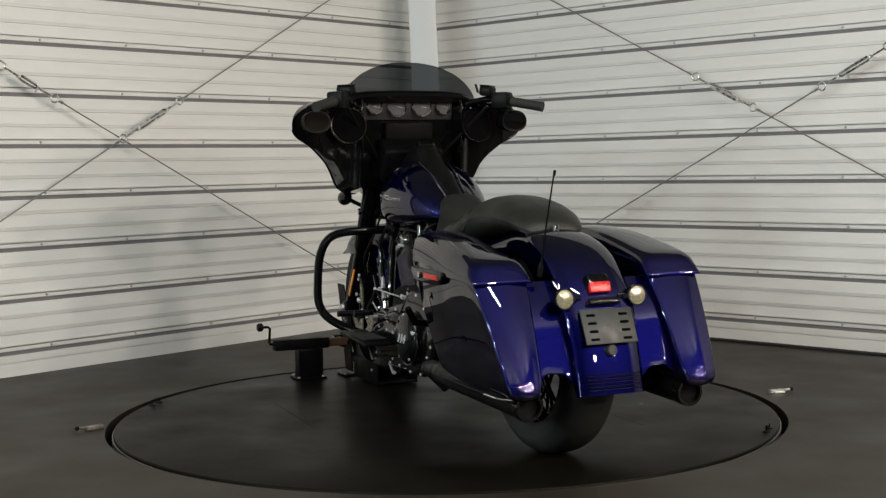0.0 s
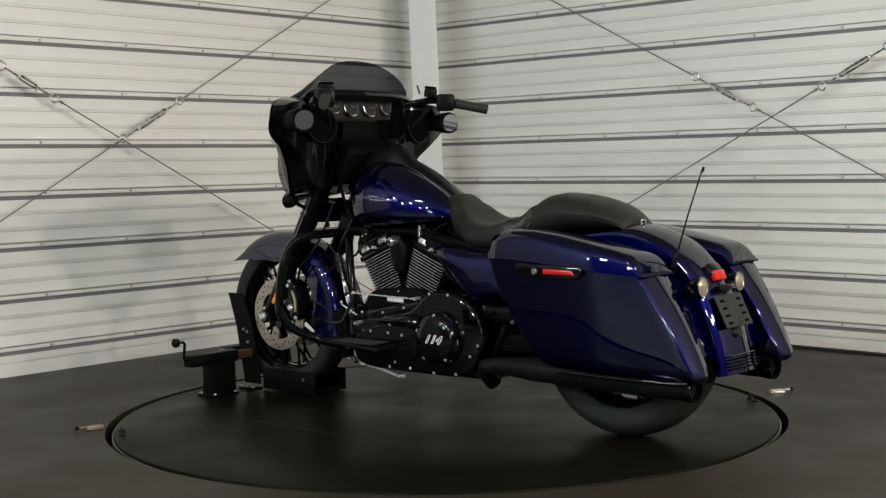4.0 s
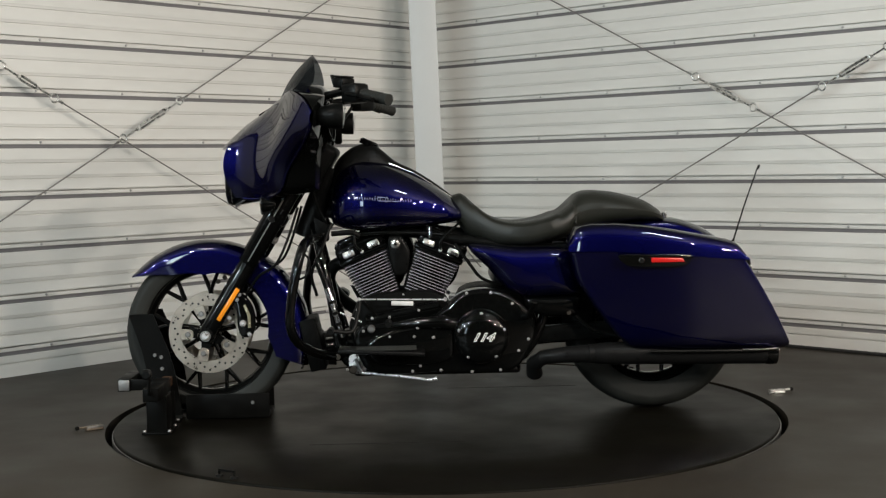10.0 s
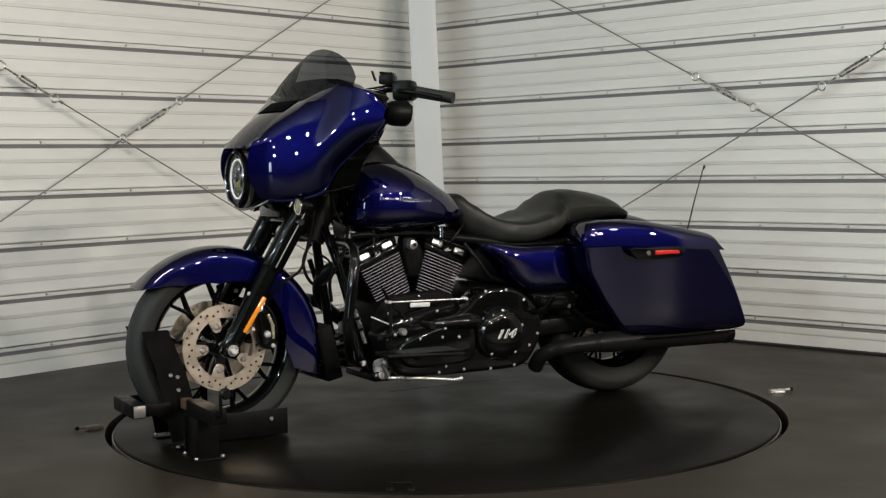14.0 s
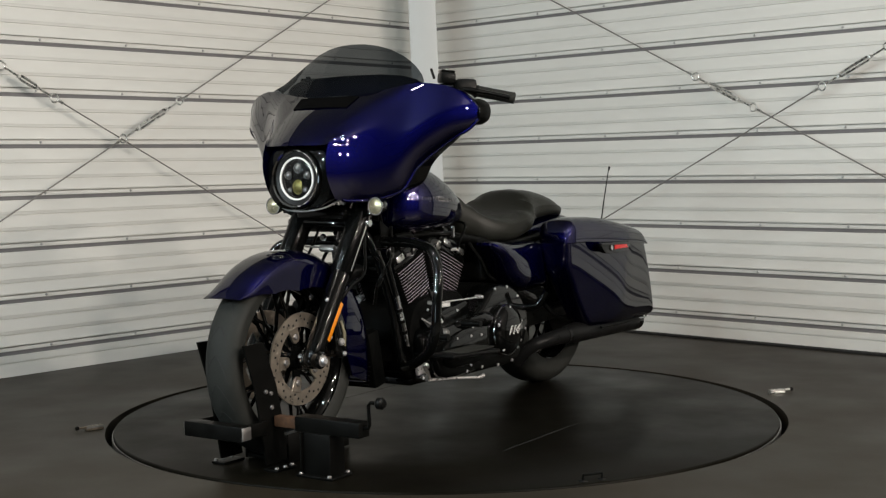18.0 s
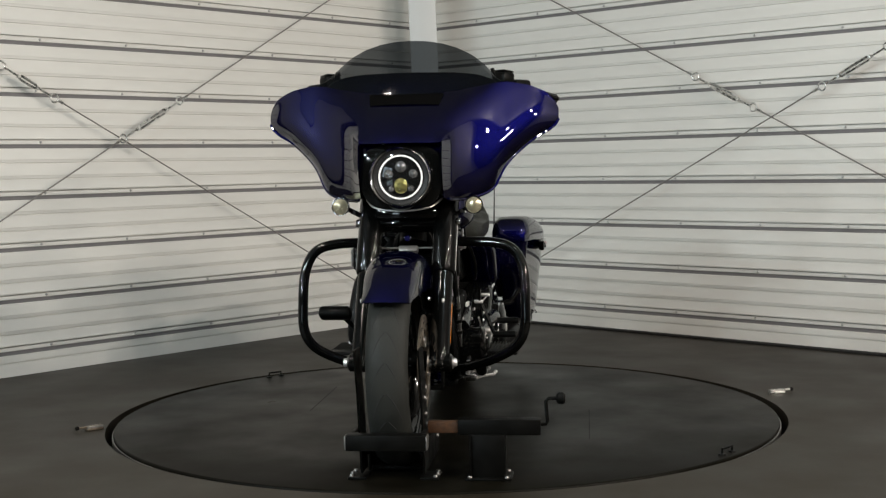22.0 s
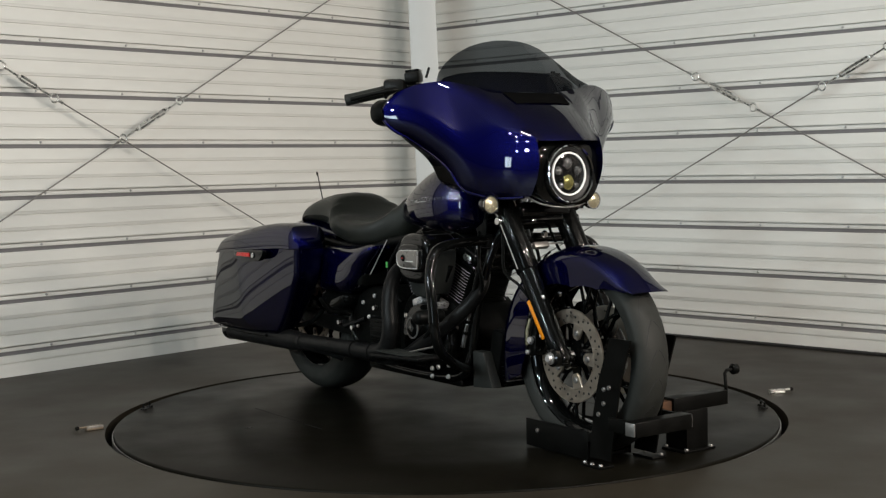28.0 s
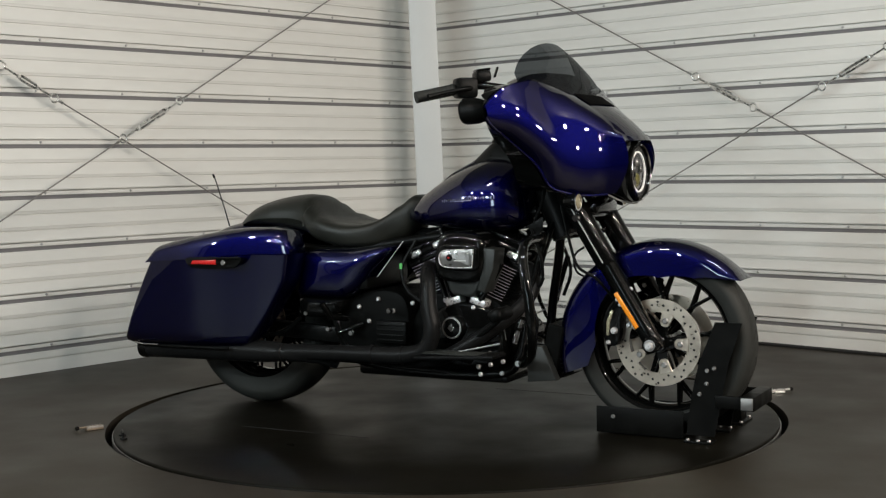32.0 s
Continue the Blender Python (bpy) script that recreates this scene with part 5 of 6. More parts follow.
def frame_tubes():
    for s in (-1, 1):
        part("down_tube", tube([(0.47, s * 0.03, 0.70), (0.445, s * 0.075, 0.60), (0.405, s * 0.105, 0.42), (0.375, s * 0.115, 0.25), (0.30, s * 0.12, 0.185), (0.0, s * 0.13, 0.175), (-0.25, s * 0.14, 0.21), (-0.34, s * 0.14, 0.32), (-0.36, s * 0.13, 0.45), (-0.34, s * 0.11, 0.58)], 0.0165, 12, 60), M["gloss"], bike, "gloss black frame tube")
        part("seat_rail", tube([(0.42, s * 0.05, 0.74), (0.2, s * 0.06, 0.675), (-0.1, s * 0.10, 0.63), (-0.35, s * 0.12, 0.60), (-0.6, s * 0.13, 0.62)], 0.017, 12, 30), M["satin"], bike)
        # engine guard loop
        pts = [(0.435, s * 0.06, 0.655), (0.46, s * 0.16, 0.652), (0.475, s * 0.262, 0.648), (0.488, s * 0.326, 0.625), (0.505, s * 0.358, 0.56), (0.525, s * 0.364, 0.46), (0.532, s * 0.360, 0.37), (0.515, s * 0.326, 0.310), (0.47, s * 0.245, 0.262), (0.41, s * 0.16, 0.232), (0.375, s * 0.12, 0.225)]
        part("engine_guard", tube(pts, 0.0165, 16, 90), M["gloss"], bike, "gloss black tubular engine guard")
        part("guard_clamp", box((0.44, s * 0.085, 0.65), (0.04, 0.035, 0.045), bevel=0.008), M["satin"], bike)
        part("guard_bolt", lathe([(0, s * 0.014), (0.010, s * 0.014), (0.013, s * 0.006), (0.013, 0)], (0.385, s * 0.145, 0.228), n=12), M["chrome"], bike)
        # chromed strut up the front of the engine
        part("brace_rod", tube([(0.455, s * 0.125, 0.575), (0.42, s * 0.13, 0.47)], 0.010, 10), M["gloss"], bike)
        part("brace_sleeve", tube([(0.42, s * 0.13, 0.47), (0.365, s * 0.135, 0.295)], 0.011, 12), M["chrome"], bike, "bright strut sleeve")
        for k in range(3):
            u = 0.25 + 0.22 * k
            part("sleeve_band", tube([(0.42 - 0.055 * u, s * (0.13 + 0.005 * u), 0.47 - 0.175 * u), (0.42 - 0.055 * (u + 0.06), s * (0.13 + 0.005 * u), 0.47 - 0.175 * (u + 0.06))], 0.0118, 12), M["satin"], bike)
    part("backbone", tube([(0.43, 0, 0.80), (0.2, 0, 0.69), (-0.1, 0, 0.64), (-0.4, 0, 0.62)], 0.03, 12, 20), M["satin"], bike)
    # oil cooler and regulator in front of the engine
    cool = part("oil_cooler", box((0.478, 0.0, 0.262), (0.06, 0.18, 0.19), (0, 12, 0), bevel=0.006), M["casting"], bike, "dark finned oil cooler")
    f = box((0.508, 0.0, 0), (0.006, 0.165, 0.004))
    f0 = put(part("cooler_fin", f, M["satin"], cool), pose(0.012, 0, 0.18))
    for k in range(1, 12):
        same(f0, pose(0.012 - 0.003 * k, 0, 0.18 + 0.0145 * k), cool)
    part("cooler_shroud", plate([(0.405, 0.162), (0.512, 0.172), (0.462, 0.285), (0.405, 0.285)], -0.085, -0.125, 0.004), M["darkgrey"], bike, "grey cooler shroud")


frame_tubes()


def fin_ring(w, d, e=0.32, n=28):
    return [(w * math.copysign(abs(math.cos(a)) ** e, math.cos(a)), d * math.copysign(abs(math.sin(a)) ** e, math.sin(a))) for a in (2 * math.pi * k / n for k in range(n))]


def cylinder(name, base, lean):
    """One finned barrel with head and rocker box; local z runs up the barrel."""
    cy = new(name)
    cy.parent = bike
    put(cy, pose(base[0], 0, base[1], 0, lean, 0))
    tagged(cy, "black finned engine cylinder with bright fin edges")
    bm = bmesh.new()
    skin(bm, [[(x, y, z) for x, y in fin_ring(0.066, 0.088, 0.6)] for z in (-0.03, 0.17)])
    part("barrel", bm, M["satin"], cy)
    fin = None
    for k in range(15):
        z = 0.004 + 0.0108 * k
        g = 1 + 0.24 * (k / 14)
        if fin is None:
            bm = bmesh.new()
            skin(bm, [[(x * f, y * f, zz) for x, y in fin_ring(0.072, 0.098)] for zz, f in ((-0.0014, 0.99), (-0.0010, 1.0))] + [[(x, y, 0.0010) for x, y in fin_ring(0.072, 0.098)], [(x * 0.99, y * 0.99, 0.0014) for x, y in fin_ring(0.072, 0.098)]])
            fin = part("fin", bm, M["casting"], cy)
            # machined outer edge of the fin, along its two sides
            edges = []
            for sy in (-1, 1):
                pts = [(-0.066, sy * 0.0955, 0), (-0.055, sy * 0.0985, 0), (0, sy * 0.0992, 0), (0.055, sy * 0.0985, 0), (0.066, sy * 0.0955, 0)]
                edges.append(put(part("fin_edge", tube(pts, 0.0009, 6), M["fin_edge"], cy, "bright machined fin edge"), pose(0, 0, z)))
            put(fin, pose(0, 0, z))
        else:
            m = pose(0, 0, z) @ Matrix.Diagonal((g, 1, 1, 1))
            same(fin, m, cy)
            for edge in edges:
                same(edge, m, cy)
    # head and rocker covers
    part("head", box((0, 0, 0.172), (0.185, 0.185, 0.022), bevel=0.006), M["gloss"], cy)
    rk = part("rocker_box", box((0, 0, 0.206), (0.186, 0.190, 0.052), bevel=0.018, seg=4), M["gloss"], cy, "gloss black rocker cover")
    part("rocker_lid", box((0, 0, 0.240), (0.150, 0.165, 0.030), bevel=0.012, seg=4), M["gloss"], rk)
    for sy in (-1, 1):
        for sx in (-1, 1):
            part("rocker_boss", lathe([(0, 0.020), (0.009, 0.020), (0.013, 0.014), (0.013, -0.01)], (sx * 0.074, sy * 0.078, 0.222), (0, 0, 1), 14), M["gloss"], rk)
            part("rocker_bolt", lathe([(0, 0.006), (0.006, 0.006), (0.008, 0)], (sx * 0.074, sy * 0.078, 0.242), (0, 0, 1), 10), M["chrome"], rk)
        for sx in (-1, 1):
            part("rocker_trim", box((sx * 0.048, sy * 0.092, 0.198), (0.044, 0.012, 0.025), (sy * 14, 0, 0), bevel=0.005, seg=3), M["zinc"], rk, "bright trim plate")
    # spark plug and lead
    part("spark_plug", tube([(0.0, 0.08, 0.185), (0.0, 0.112, 0.19)], 0.006, 10), M["white"], cy)
    part("plug_lead", tube([(0.0, 0.112, 0.19), (0.01, 0.125, 0.225), (-0.02, 0.11, 0.29), (-0.03, 0.05, 0.31)], 0.0045, 8, 18), M["satin"], cy)
    return cy


cylinder("front_cylinder", (0.222, 0.425), 22.5)
cylinder("rear_cylinder", (0.084, 0.425), -22.5)


def engine():
    part("crankcase", plate(round_outline([(0.34, 0.30), (0.33, 0.38), (0.28, 0.44), (0.15, 0.455), (0.03, 0.45), (-0.03, 0.38), (-0.06, 0.28), (-0.02, 0.20), (0.10, 0.175), (0.27, 0.18)], 4), -0.12, 0.13, 0.015), M["casting"], bike, "black crankcase")
    part("gearbox", plate(round_outline([(-0.04, 0.30), (-0.06, 0.44), (-0.20, 0.46), (-0.31, 0.40), (-0.33, 0.28), (-0.27, 0.19), (-0.08, 0.185)], 4), -0.15, 0.13, 0.015), M["casting"], bike, "black gearbox")
    part("oil_pan", box((0.03, 0, 0.172), (0.60, 0.24, 0.045), bevel=0.012), M["gloss"], bike)
    # primary cover on the left with the round clutch cover
    out = [(0.325, 0.300), (0.30, 0.345), (0.20, 0.352), (0.06, 0.372), (0.0, 0.405), (-0.06, 0.452), (-0.14, 0.464), (-0.225, 0.445), (-0.30, 0.375), (-0.315, 0.295), (-0.27, 0.205), (-0.21, 0.170), (-0.05, 0.165), (0.24, 0.172), (0.305, 0.225)]
    prim = part("primary_cover", plate(round_outline(out, 4), 0.11, 0.215, 0.018, 4), M["gloss"], bike, "gloss black primary drive cover")
    part("primary_step", plate(round_outline([(0.27, 0.29), (0.18, 0.325), (0.04, 0.345), (-0.02, 0.33), (-0.02, 0.23), (0.06, 0.205), (0.22, 0.205), (0.27, 0.235)], 4), 0.20, 0.228, 0.010, 3), M["gloss"], prim)
    part("clutch_cover", lathe([(0, 0.262), (0.05, 0.260), (0.078, 0.254), (0.088, 0.246), (0.094, 0.232), (0.095, 0.20)], (-0.124, 0, 0.299), n=48), M["gloss"], prim, "round gloss black clutch cover with white numerals")
    part("clutch_ring", lathe([(0.0925, 0.236), (0.0955, 0.240), (0.0970, 0.236), (0.0955, 0.232)], (-0.124, 0, 0.299), n=48, closed=True), M["chrome"], prim, "thin bright ring round the clutch cover")
    screw = lathe([(0, 0.005), (0.0038, 0.005), (0.0055, 0.0025), (0.0055, 0)], n=12)
    s0 = None
    spots = [(-0.124 + 0.083 * math.cos(radians(a)), 0.247, 0.299 + 0.083 * math.sin(radians(a))) for a in (18, 90, 162, 234, 306)]
    spots += [(-0.075, 0.213, 0.452), (-0.16, 0.213, 0.452), (-0.235, 0.213, 0.412), (-0.272, 0.213, 0.36), (-0.255, 0.213, 0.245), (-0.29, 0.213, 0.285), (-0.19, 0.213, 0.178), (-0.09, 0.213, 0.174), (0.02, 0.213, 0.182), (0.12, 0.213, 0.180), (0.275, 0.213, 0.255), (0.29, 0.213, 0.325), (0.10, 0.228, 0.335), (0.045, 0.228, 0.30)]
    for x, y, z in spots:
        if s0 is None:
            s0 = put(part("screw", screw, M["alloy"], prim, "bright cover screw"), pose(x, y, z))
        else:
            same(s0, pose(x, y, z), prim)
    # numerals on the clutch cover
    cu = bpy.data.curves.new("numerals", "FONT")
    cu.body, cu.size, cu.extrude, cu.align_x, cu.align_y, cu.shear = "114", 0.040, 0.0010, "CENTER", "CENTER", 0.45
    cu.offset = 0.0014
    for grow, lift, paint, label in ((0.0016, 0.0, "white", "white outlined numerals 114"), (-0.0006, 0.0006, "gloss", "black filling of the numerals")):
        cu.offset = grow
        tmp = bpy.data.objects.new("numerals", cu)
        scene.collection.objects.link(tmp)
        me = bpy.data.meshes.new_from_object(tmp.evaluated_get(bpy.context.evaluated_depsgraph_get()))
        bpy.data.objects.remove(tmp)
        me.materials.append(M[paint])
        num = new("numerals", me)
        num.parent = prim
        tagged(num, label)
        put(num, pose(-0.124, 0.2622 + lift, 0.299, 90, 0, 180) @ Matrix.Diagonal((1.25, 1, 1, 1)))
    # left side: shift rod, lifter cover between the barrels, badge plate
    part("shift_rod", tube([(0.303, 0.205, 0.437), (0.0, 0.205, 0.430)], 0.0026, 8), M["alloy"], bike, "bright shift rod")
    for x, z in ((0.303, 0.437), (0.0, 0.430)):
        part("rod_end", lathe([(0, 0.010), (0.005, 0.010), (0.0065, 0.006), (0.0065, -0.02)], (x, 0.20, z), n=12), M["alloy"], bike)
    part("badge_plate", box((0.152, 0.142, 0.413), (0.078, 0.008, 0.016), (0, -2, 0), bevel=0.003), M["white"], bike, "pale oval data plate")
    part("horn_cover", plate(round_outline([(0.198, 0.64), (0.19, 0.652), (0.155, 0.652), (0.145, 0.64), (0.122, 0.60), (0.124, 0.555), (0.136, 0.515), (0.178, 0.515), (0.192, 0.555), (0.200, 0.60)], 3), 0.06, 0.118, 0.010, 3), M["satin"], bike, "gloss black cover between the cylinders")
    part("horn_boss", lathe([(0, 0.150), (0.006, 0.150), (0.008, 0.144), (0.015, 0.142), (0.019, 0.130), (0.019, 0.10)], (0.172, 0, 0.626), n=20), M["zinc"], bike, "chrome boss")
    part("horn_bolt", lathe([(0, 0.153), (0.005, 0.153), (0.006, 0.149)], (0.172, 0, 0.626), n=10), M["satin"], bike)
    part("inlet_bolt", tube([(0.048, 0.115, 0.685), (0.048, 0.115, 0.645)], 0.009, 12), M["chrome"], bike)
    part("starter", tube([(0.02, 0.13, 0.395), (0.28, 0.13, 0.345)], 0.03, 16), M["gloss"], bike)
    part("shift_lever", tube([(0.30, 0.20, 0.437), (0.31, 0.225, 0.38), (0.33, 0.25, 0.33), (0.40, 0.27, 0.335)], 0.007, 8, 20), M["satin"], bike)
    for x, z in ((0.40, 0.338), (0.20, 0.36)):
        part("shift_peg", tube([(x, 0.25, z), (x, 0.325, z)], 0.011, 12), M["plastic"], bike)
    # shift linkage and the small fixings round it
    part("shift_arm", plate([(0.333, 0.487), (0.322, 0.487), (0.292, 0.440), (0.237, 0.380), (0.243, 0.372), (0.304, 0.432)], 0.196, 0.203, 0.002), M["gloss"], bike, "black shift arm")
    part("link_rod", tube([(0.371, 0.20, 0.391), (0.295, 0.20, 0.356)], 0.0026, 8), M["alloy"], bike)
    part("link_rod", tube([(0.22, 0.21, 0.321), (0.122, 0.214, 0.310)], 0.0026, 8), M["chrome"], bike)
    part("link_knob", lathe([(0, 0.232), (0.009, 0.232), (0.0135, 0.226), (0.0135, 0.205)], (0.262, 0, 0.333), n=14), M["steel"], bike)
    for x, y, z in ((0.259, 0.205, 0.369), (0.243, 0.215, 0.303), (0.198, 0.225, 0.305), (0.112, 0.228, 0.304), (0.092, 0.213, 0.198), (0.148, 0.125, 0.442), (0.198, 0.16, 0.367), (0.094, 0.16, 0.389), (0.419, 0.15, 0.392), (0.351, 0.185, 0.187), (0.31, 0.21, 0.40), (0.28, 0.16, 0.41)):
        same(s0, pose(x, y, z) @ Matrix.Diagonal((0.9, 0.9, 0.9, 1)), bike)
    part("footboard_clamp", box((0.266, 0.20, 0.241), (0.04, 0.03, 0.012), bevel=0.004), M["chrome"], bike)
    part("brake_hose", tube([(0.518, 0.12, 0.607), (0.488, 0.12, 0.585), (0.479, 0.12, 0.557), (0.490, 0.12, 0.520), (0.516, 0.12, 0.504)], 0.004, 8, 20), M["satin"], bike)
    part("front_hose", tube([(0.40, 0.115, 0.665), (0.33, 0.12, 0.668), (0.30, 0.115, 0.655)], 0.010, 10, 16), M["satin"], bike)
    # raised ribs along the primary cover
    for z0, x0, x1 in ((0.222, 0.24, 0.0), (0.210, 0.22, 0.02)):
        part("cover_rib", tube([(x0, 0.214, z0 + 0.02), (x1, 0.216, z0)], 0.003, 8), M["gloss"], bike)
    part("neck_ridge", tube([(0.205, 0.20, 0.340), (0.12, 0.215, 0.348), (0.02, 0.222, 0.352), (-0.03, 0.21, 0.345)], [0.006, 0.018, 0.026, 0.030], 14, 18), M["gloss"], bike)
    # side stand folded under the left side
    part("stand_bracket", plate(round_outline([(0.342, 0.232), (0.30, 0.236), (0.282, 0.205), (0.290, 0.172), (0.325, 0.168), (0.345, 0.195)], 3), 0.150, 0.165, 0.004), M["alloy"], bike, "bright side stand bracket")
    part("stand_hinge", lathe([(0, 0.185), (0.012, 0.185), (0.016, 0.178), (0.016, 0.15)], (0.330, 0, 0.185), n=16), M["chrome"], bike)
    part("stand_hinge", lathe([(0, 0.180), (0.009, 0.180), (0.013, 0.172), (0.013, 0.15)], (0.302, 0, 0.222), n=16), M["zinc"], bike)
    part("stand_spring", tube([(0.322, 0.172, 0.222), (0.310, 0.176, 0.200), (0.298, 0.176, 0.176)], 0.0065, 10), M["steel"], bike)
    part("side_stand", tube([(0.30, 0.175, 0.172), (0.20, 0.19, 0.164), (0.10, 0.215, 0.154), (0.06, 0.225, 0.150), (0.035, 0.23, 0.155)], [0.0055, 0.005, 0.005, 0.006, 0.007], 10, 20), M["alloy"], bike, "bright side stand")
    # right side: cam cover, air cleaner, lower bolts
    cam_side = part("cam_cover", plate(round_outline([(0.33, 0.33), (0.30, 0.40), (0.22, 0.43), (0.12, 0.42), (0.06, 0.36), (0.06, 0.27), (0.12, 0.215), (0.24, 0.21), (0.32, 0.25)], 4), -0.10, -0.175, 0.012, 3), M["gloss"], bike, "gloss black cam cover")
    part("cam_disc", lathe([(0, -0.205), (0.024, -0.204), (0.036, -0.200), (0.042, -0.19), (0.042, -0.17)], (0.158, 0, 0.345), n=32), M["gloss"], cam_side)
    part("cam_ring", lathe([(0.032, -0.203), (0.037, -0.2025), (0.037, -0.199), (0.032, -0.200)], (0.158, 0, 0.345), n=32, closed=True), M["steel"], cam_side)
    part("cam_badge", box((0.158, -0.2045, 0.345), (0.020, 0.003, 0.020), (0, 45, 0), bevel=0.001), M["badge"], cam_side, "small plain silver badge")
    s0 = None
    for x, y, z in [(0.08, -0.173, 0.38), (0.23, -0.173, 0.415), (0.30, -0.173, 0.36), (0.29, -0.173, 0.26), (0.12, -0.173, 0.235), (0.25, -0.182, 0.214), (0.262, -0.19, 0.19), (0.30, -0.19, 0.225), (0.34, -0.175, 0.235), (0.335, -0.175, 0.195), (-0.10, -0.153, 0.39), (-0.16, -0.153, 0.43), (-0.24, -0.153, 0.40), (-0.05, -0.153, 0.30), (-0.28, -0.153, 0.31), (-0.02, -0.153, 0.42), (-0.2, -0.153, 0.35)]:
        if s0 is None:
            s0 = put(part("screw", lathe([(0, -0.007), (0.006, -0.007), (0.0085, -0.003), (0.0085, 0)], n=12), M["alloy"], bike, "bright cover screw"), pose(x, y, z))
        else:
            same(s0, pose(x, y, z), bike)
    for x0 in (0.13, 0.225):
        part("tappet_block", box((x0 + 0.02, -0.15, 0.435), (0.06, 0.05, 0.025), (0, 18 if x0 > 0.2 else -18, 0), bevel=0.005), M["alloy"], bike, "bright tappet block")
    for x0, x1, y in ((0.250, 0.330, -0.165), (0.232, 0.310, -0.150), (0.105, 0.05, -0.13), (0.125, 0.075, -0.13)):
        part("pushrod_tube", tube([(x0, y, 0.43), (x0 * 0.9 + x1 * 0.1, y, 0.446), (x0 * 0.85 + x1 * 0.15, y, 0.452), (x1, y + 0.01, 0.565)], [0.012, 0.012, 0.0095, 0.0095], 12), M["gloss"], bike, "black pushrod tube")
        part("pushrod_collar", lathe([(0.0095, -0.008), (0.0135, -0.006), (0.0135, 0.006), (0.0095, 0.008)], (x0, y, 0.434), (x1 - x0, 0, 0.135), 14), M["alloy"], bike)
    ac = part("air_cleaner", plate(round_outline([(0.2922, 0.605), (0.2844, 0.655), (0.2415, 0.672), (0.1713, 0.672), (0.1284, 0.655), (0.105, 0.60), (0.1128, 0.53), (0.1557, 0.505), (0.2493, 0.505), (0.2844, 0.54)], 4), -0.10, -0.225, 0.020, 4), M["gloss"], bike, "gloss black air cleaner cover")
    part("air_cleaner_face", plate(round_outline([(0.2727, 0.628), (0.2025, 0.638), (0.1401, 0.628), (0.1307, 0.59), (0.1385, 0.555), (0.1947, 0.545), (0.2727, 0.548), (0.2821, 0.59)], 4), -0.215, -0.240, 0.008, 3), M["gloss"], ac)
    edge = round_outline([(0.268, 0.612), (0.2665, 0.617), (0.2618, 0.618), (0.1869, 0.616), (0.1541, 0.612), (0.1401, 0.598), (0.1401, 0.574), (0.1541, 0.560), (0.1947, 0.556), (0.2571, 0.557), (0.2618, 0.558), (0.2633, 0.563)], 3)
    bp = part("air_cleaner_badge", plate(edge, -0.238, -0.246, 0.002), M["badge"], ac, "dull silver badge plate with unreadable print")
    part("badge_rim", tube([(p[0], -0.2465, p[1]) for p in edge + edge[:1]], 0.0017, 6), M["alloy"], bp, "bright rim of the badge")
    part("badge_round", lathe([(0, -0.250), (0.009, -0.250), (0.012, -0.246)], (0.1775, 0, 0.590), n=20), M["satin"], bp)
    part("badge_spot", lathe([(0, -0.2515), (0.003, -0.2515), (0.004, -0.249)], (0.1775, 0, 0.590), n=12), M["red"], bp)
    part("print_bar", box((0.2181, -0.2468, 0.580), (0.042, 0.0016, 0.0024)), M["white"], bp)
    part("brake_rod", tube([(0.05, -0.245, 0.236), (0.36, -0.245, 0.305)], 0.0035, 8), M["steel"], bike, "bright brake rod")
    part("brake_rod", tube([(0.05, -0.235, 0.222), (0.33, -0.235, 0.272)], 0.003, 8), M["steel"], bike)
    part("intake_cover", plate(round_outline([(0.275, 0.660), (0.2009, 0.668), (0.1307, 0.660), (0.1245, 0.60), (0.1479, 0.475), (0.197, 0.455), (0.2477, 0.462), (0.2828, 0.55)], 4), -0.10, -0.198, 0.010, 3), M["darkgrey"], bike, "dark cast intake cover behind the air cleaner")
    part("intake_panel", plate([(0.333, 0.618), (0.290, 0.622), (0.286, 0.56), (0.262, 0.478), (0.290, 0.470), (0.325, 0.55)], -0.13, -0.212, 0.006), M["darkgrey"], bike, "dark cast panel beside the air cleaner")
    gb = part("gearbox_side_box", box((-0.098, -0.165, 0.315), (0.125, 0.03, 0.08), bevel=0.008), M["satin"], bike)
    for k in range(4):
        part("side_rib", box((-0.098, -0.182, 0.288 + 0.018 * k), (0.11, 0.006, 0.006), bevel=0.002), M["satin"], gb)
    for x, z in ((-0.347, 0.320), (-0.25, 0.309), (-0.284, 0.362), (-0.091, 0.394)):
        part("peg_bolt", lathe([(0, -0.014), (0.008, -0.014), (0.012, -0.008), (0.012, 0)], (x, -0.19, z), n=12), M["chrome"], bike)
    part("cover_edge", tube([(-0.148, -0.178, 0.511), (-0.045, -0.168, 0.639)], 0.0016, 6), M["alloy"], bike, "thin bright line along the side cover's front edge")
    # filters, wiring and boxes that fill the middle
    part("oil_filter", tube([(0.33, 0.0, 0.25), (0.43, 0.0, 0.235)], 0.042, 20), M["gloss"], bike)
    part("electric_box", box((-0.255, -0.05, 0.53), (0.16, 0.30, 0.13), bevel=0.02), M["plastic"], bike)
    part("swing_arm", box((-0.52, 0.125, 0.30), (0.50, 0.035, 0.06), (0, 3, 0), bevel=0.01), M["satin"], bike)
    part("swing_arm", box((-0.52, -0.125, 0.30), (0.50, 0.035, 0.06), (0, 3, 0), bevel=0.01), M["satin"], bike)
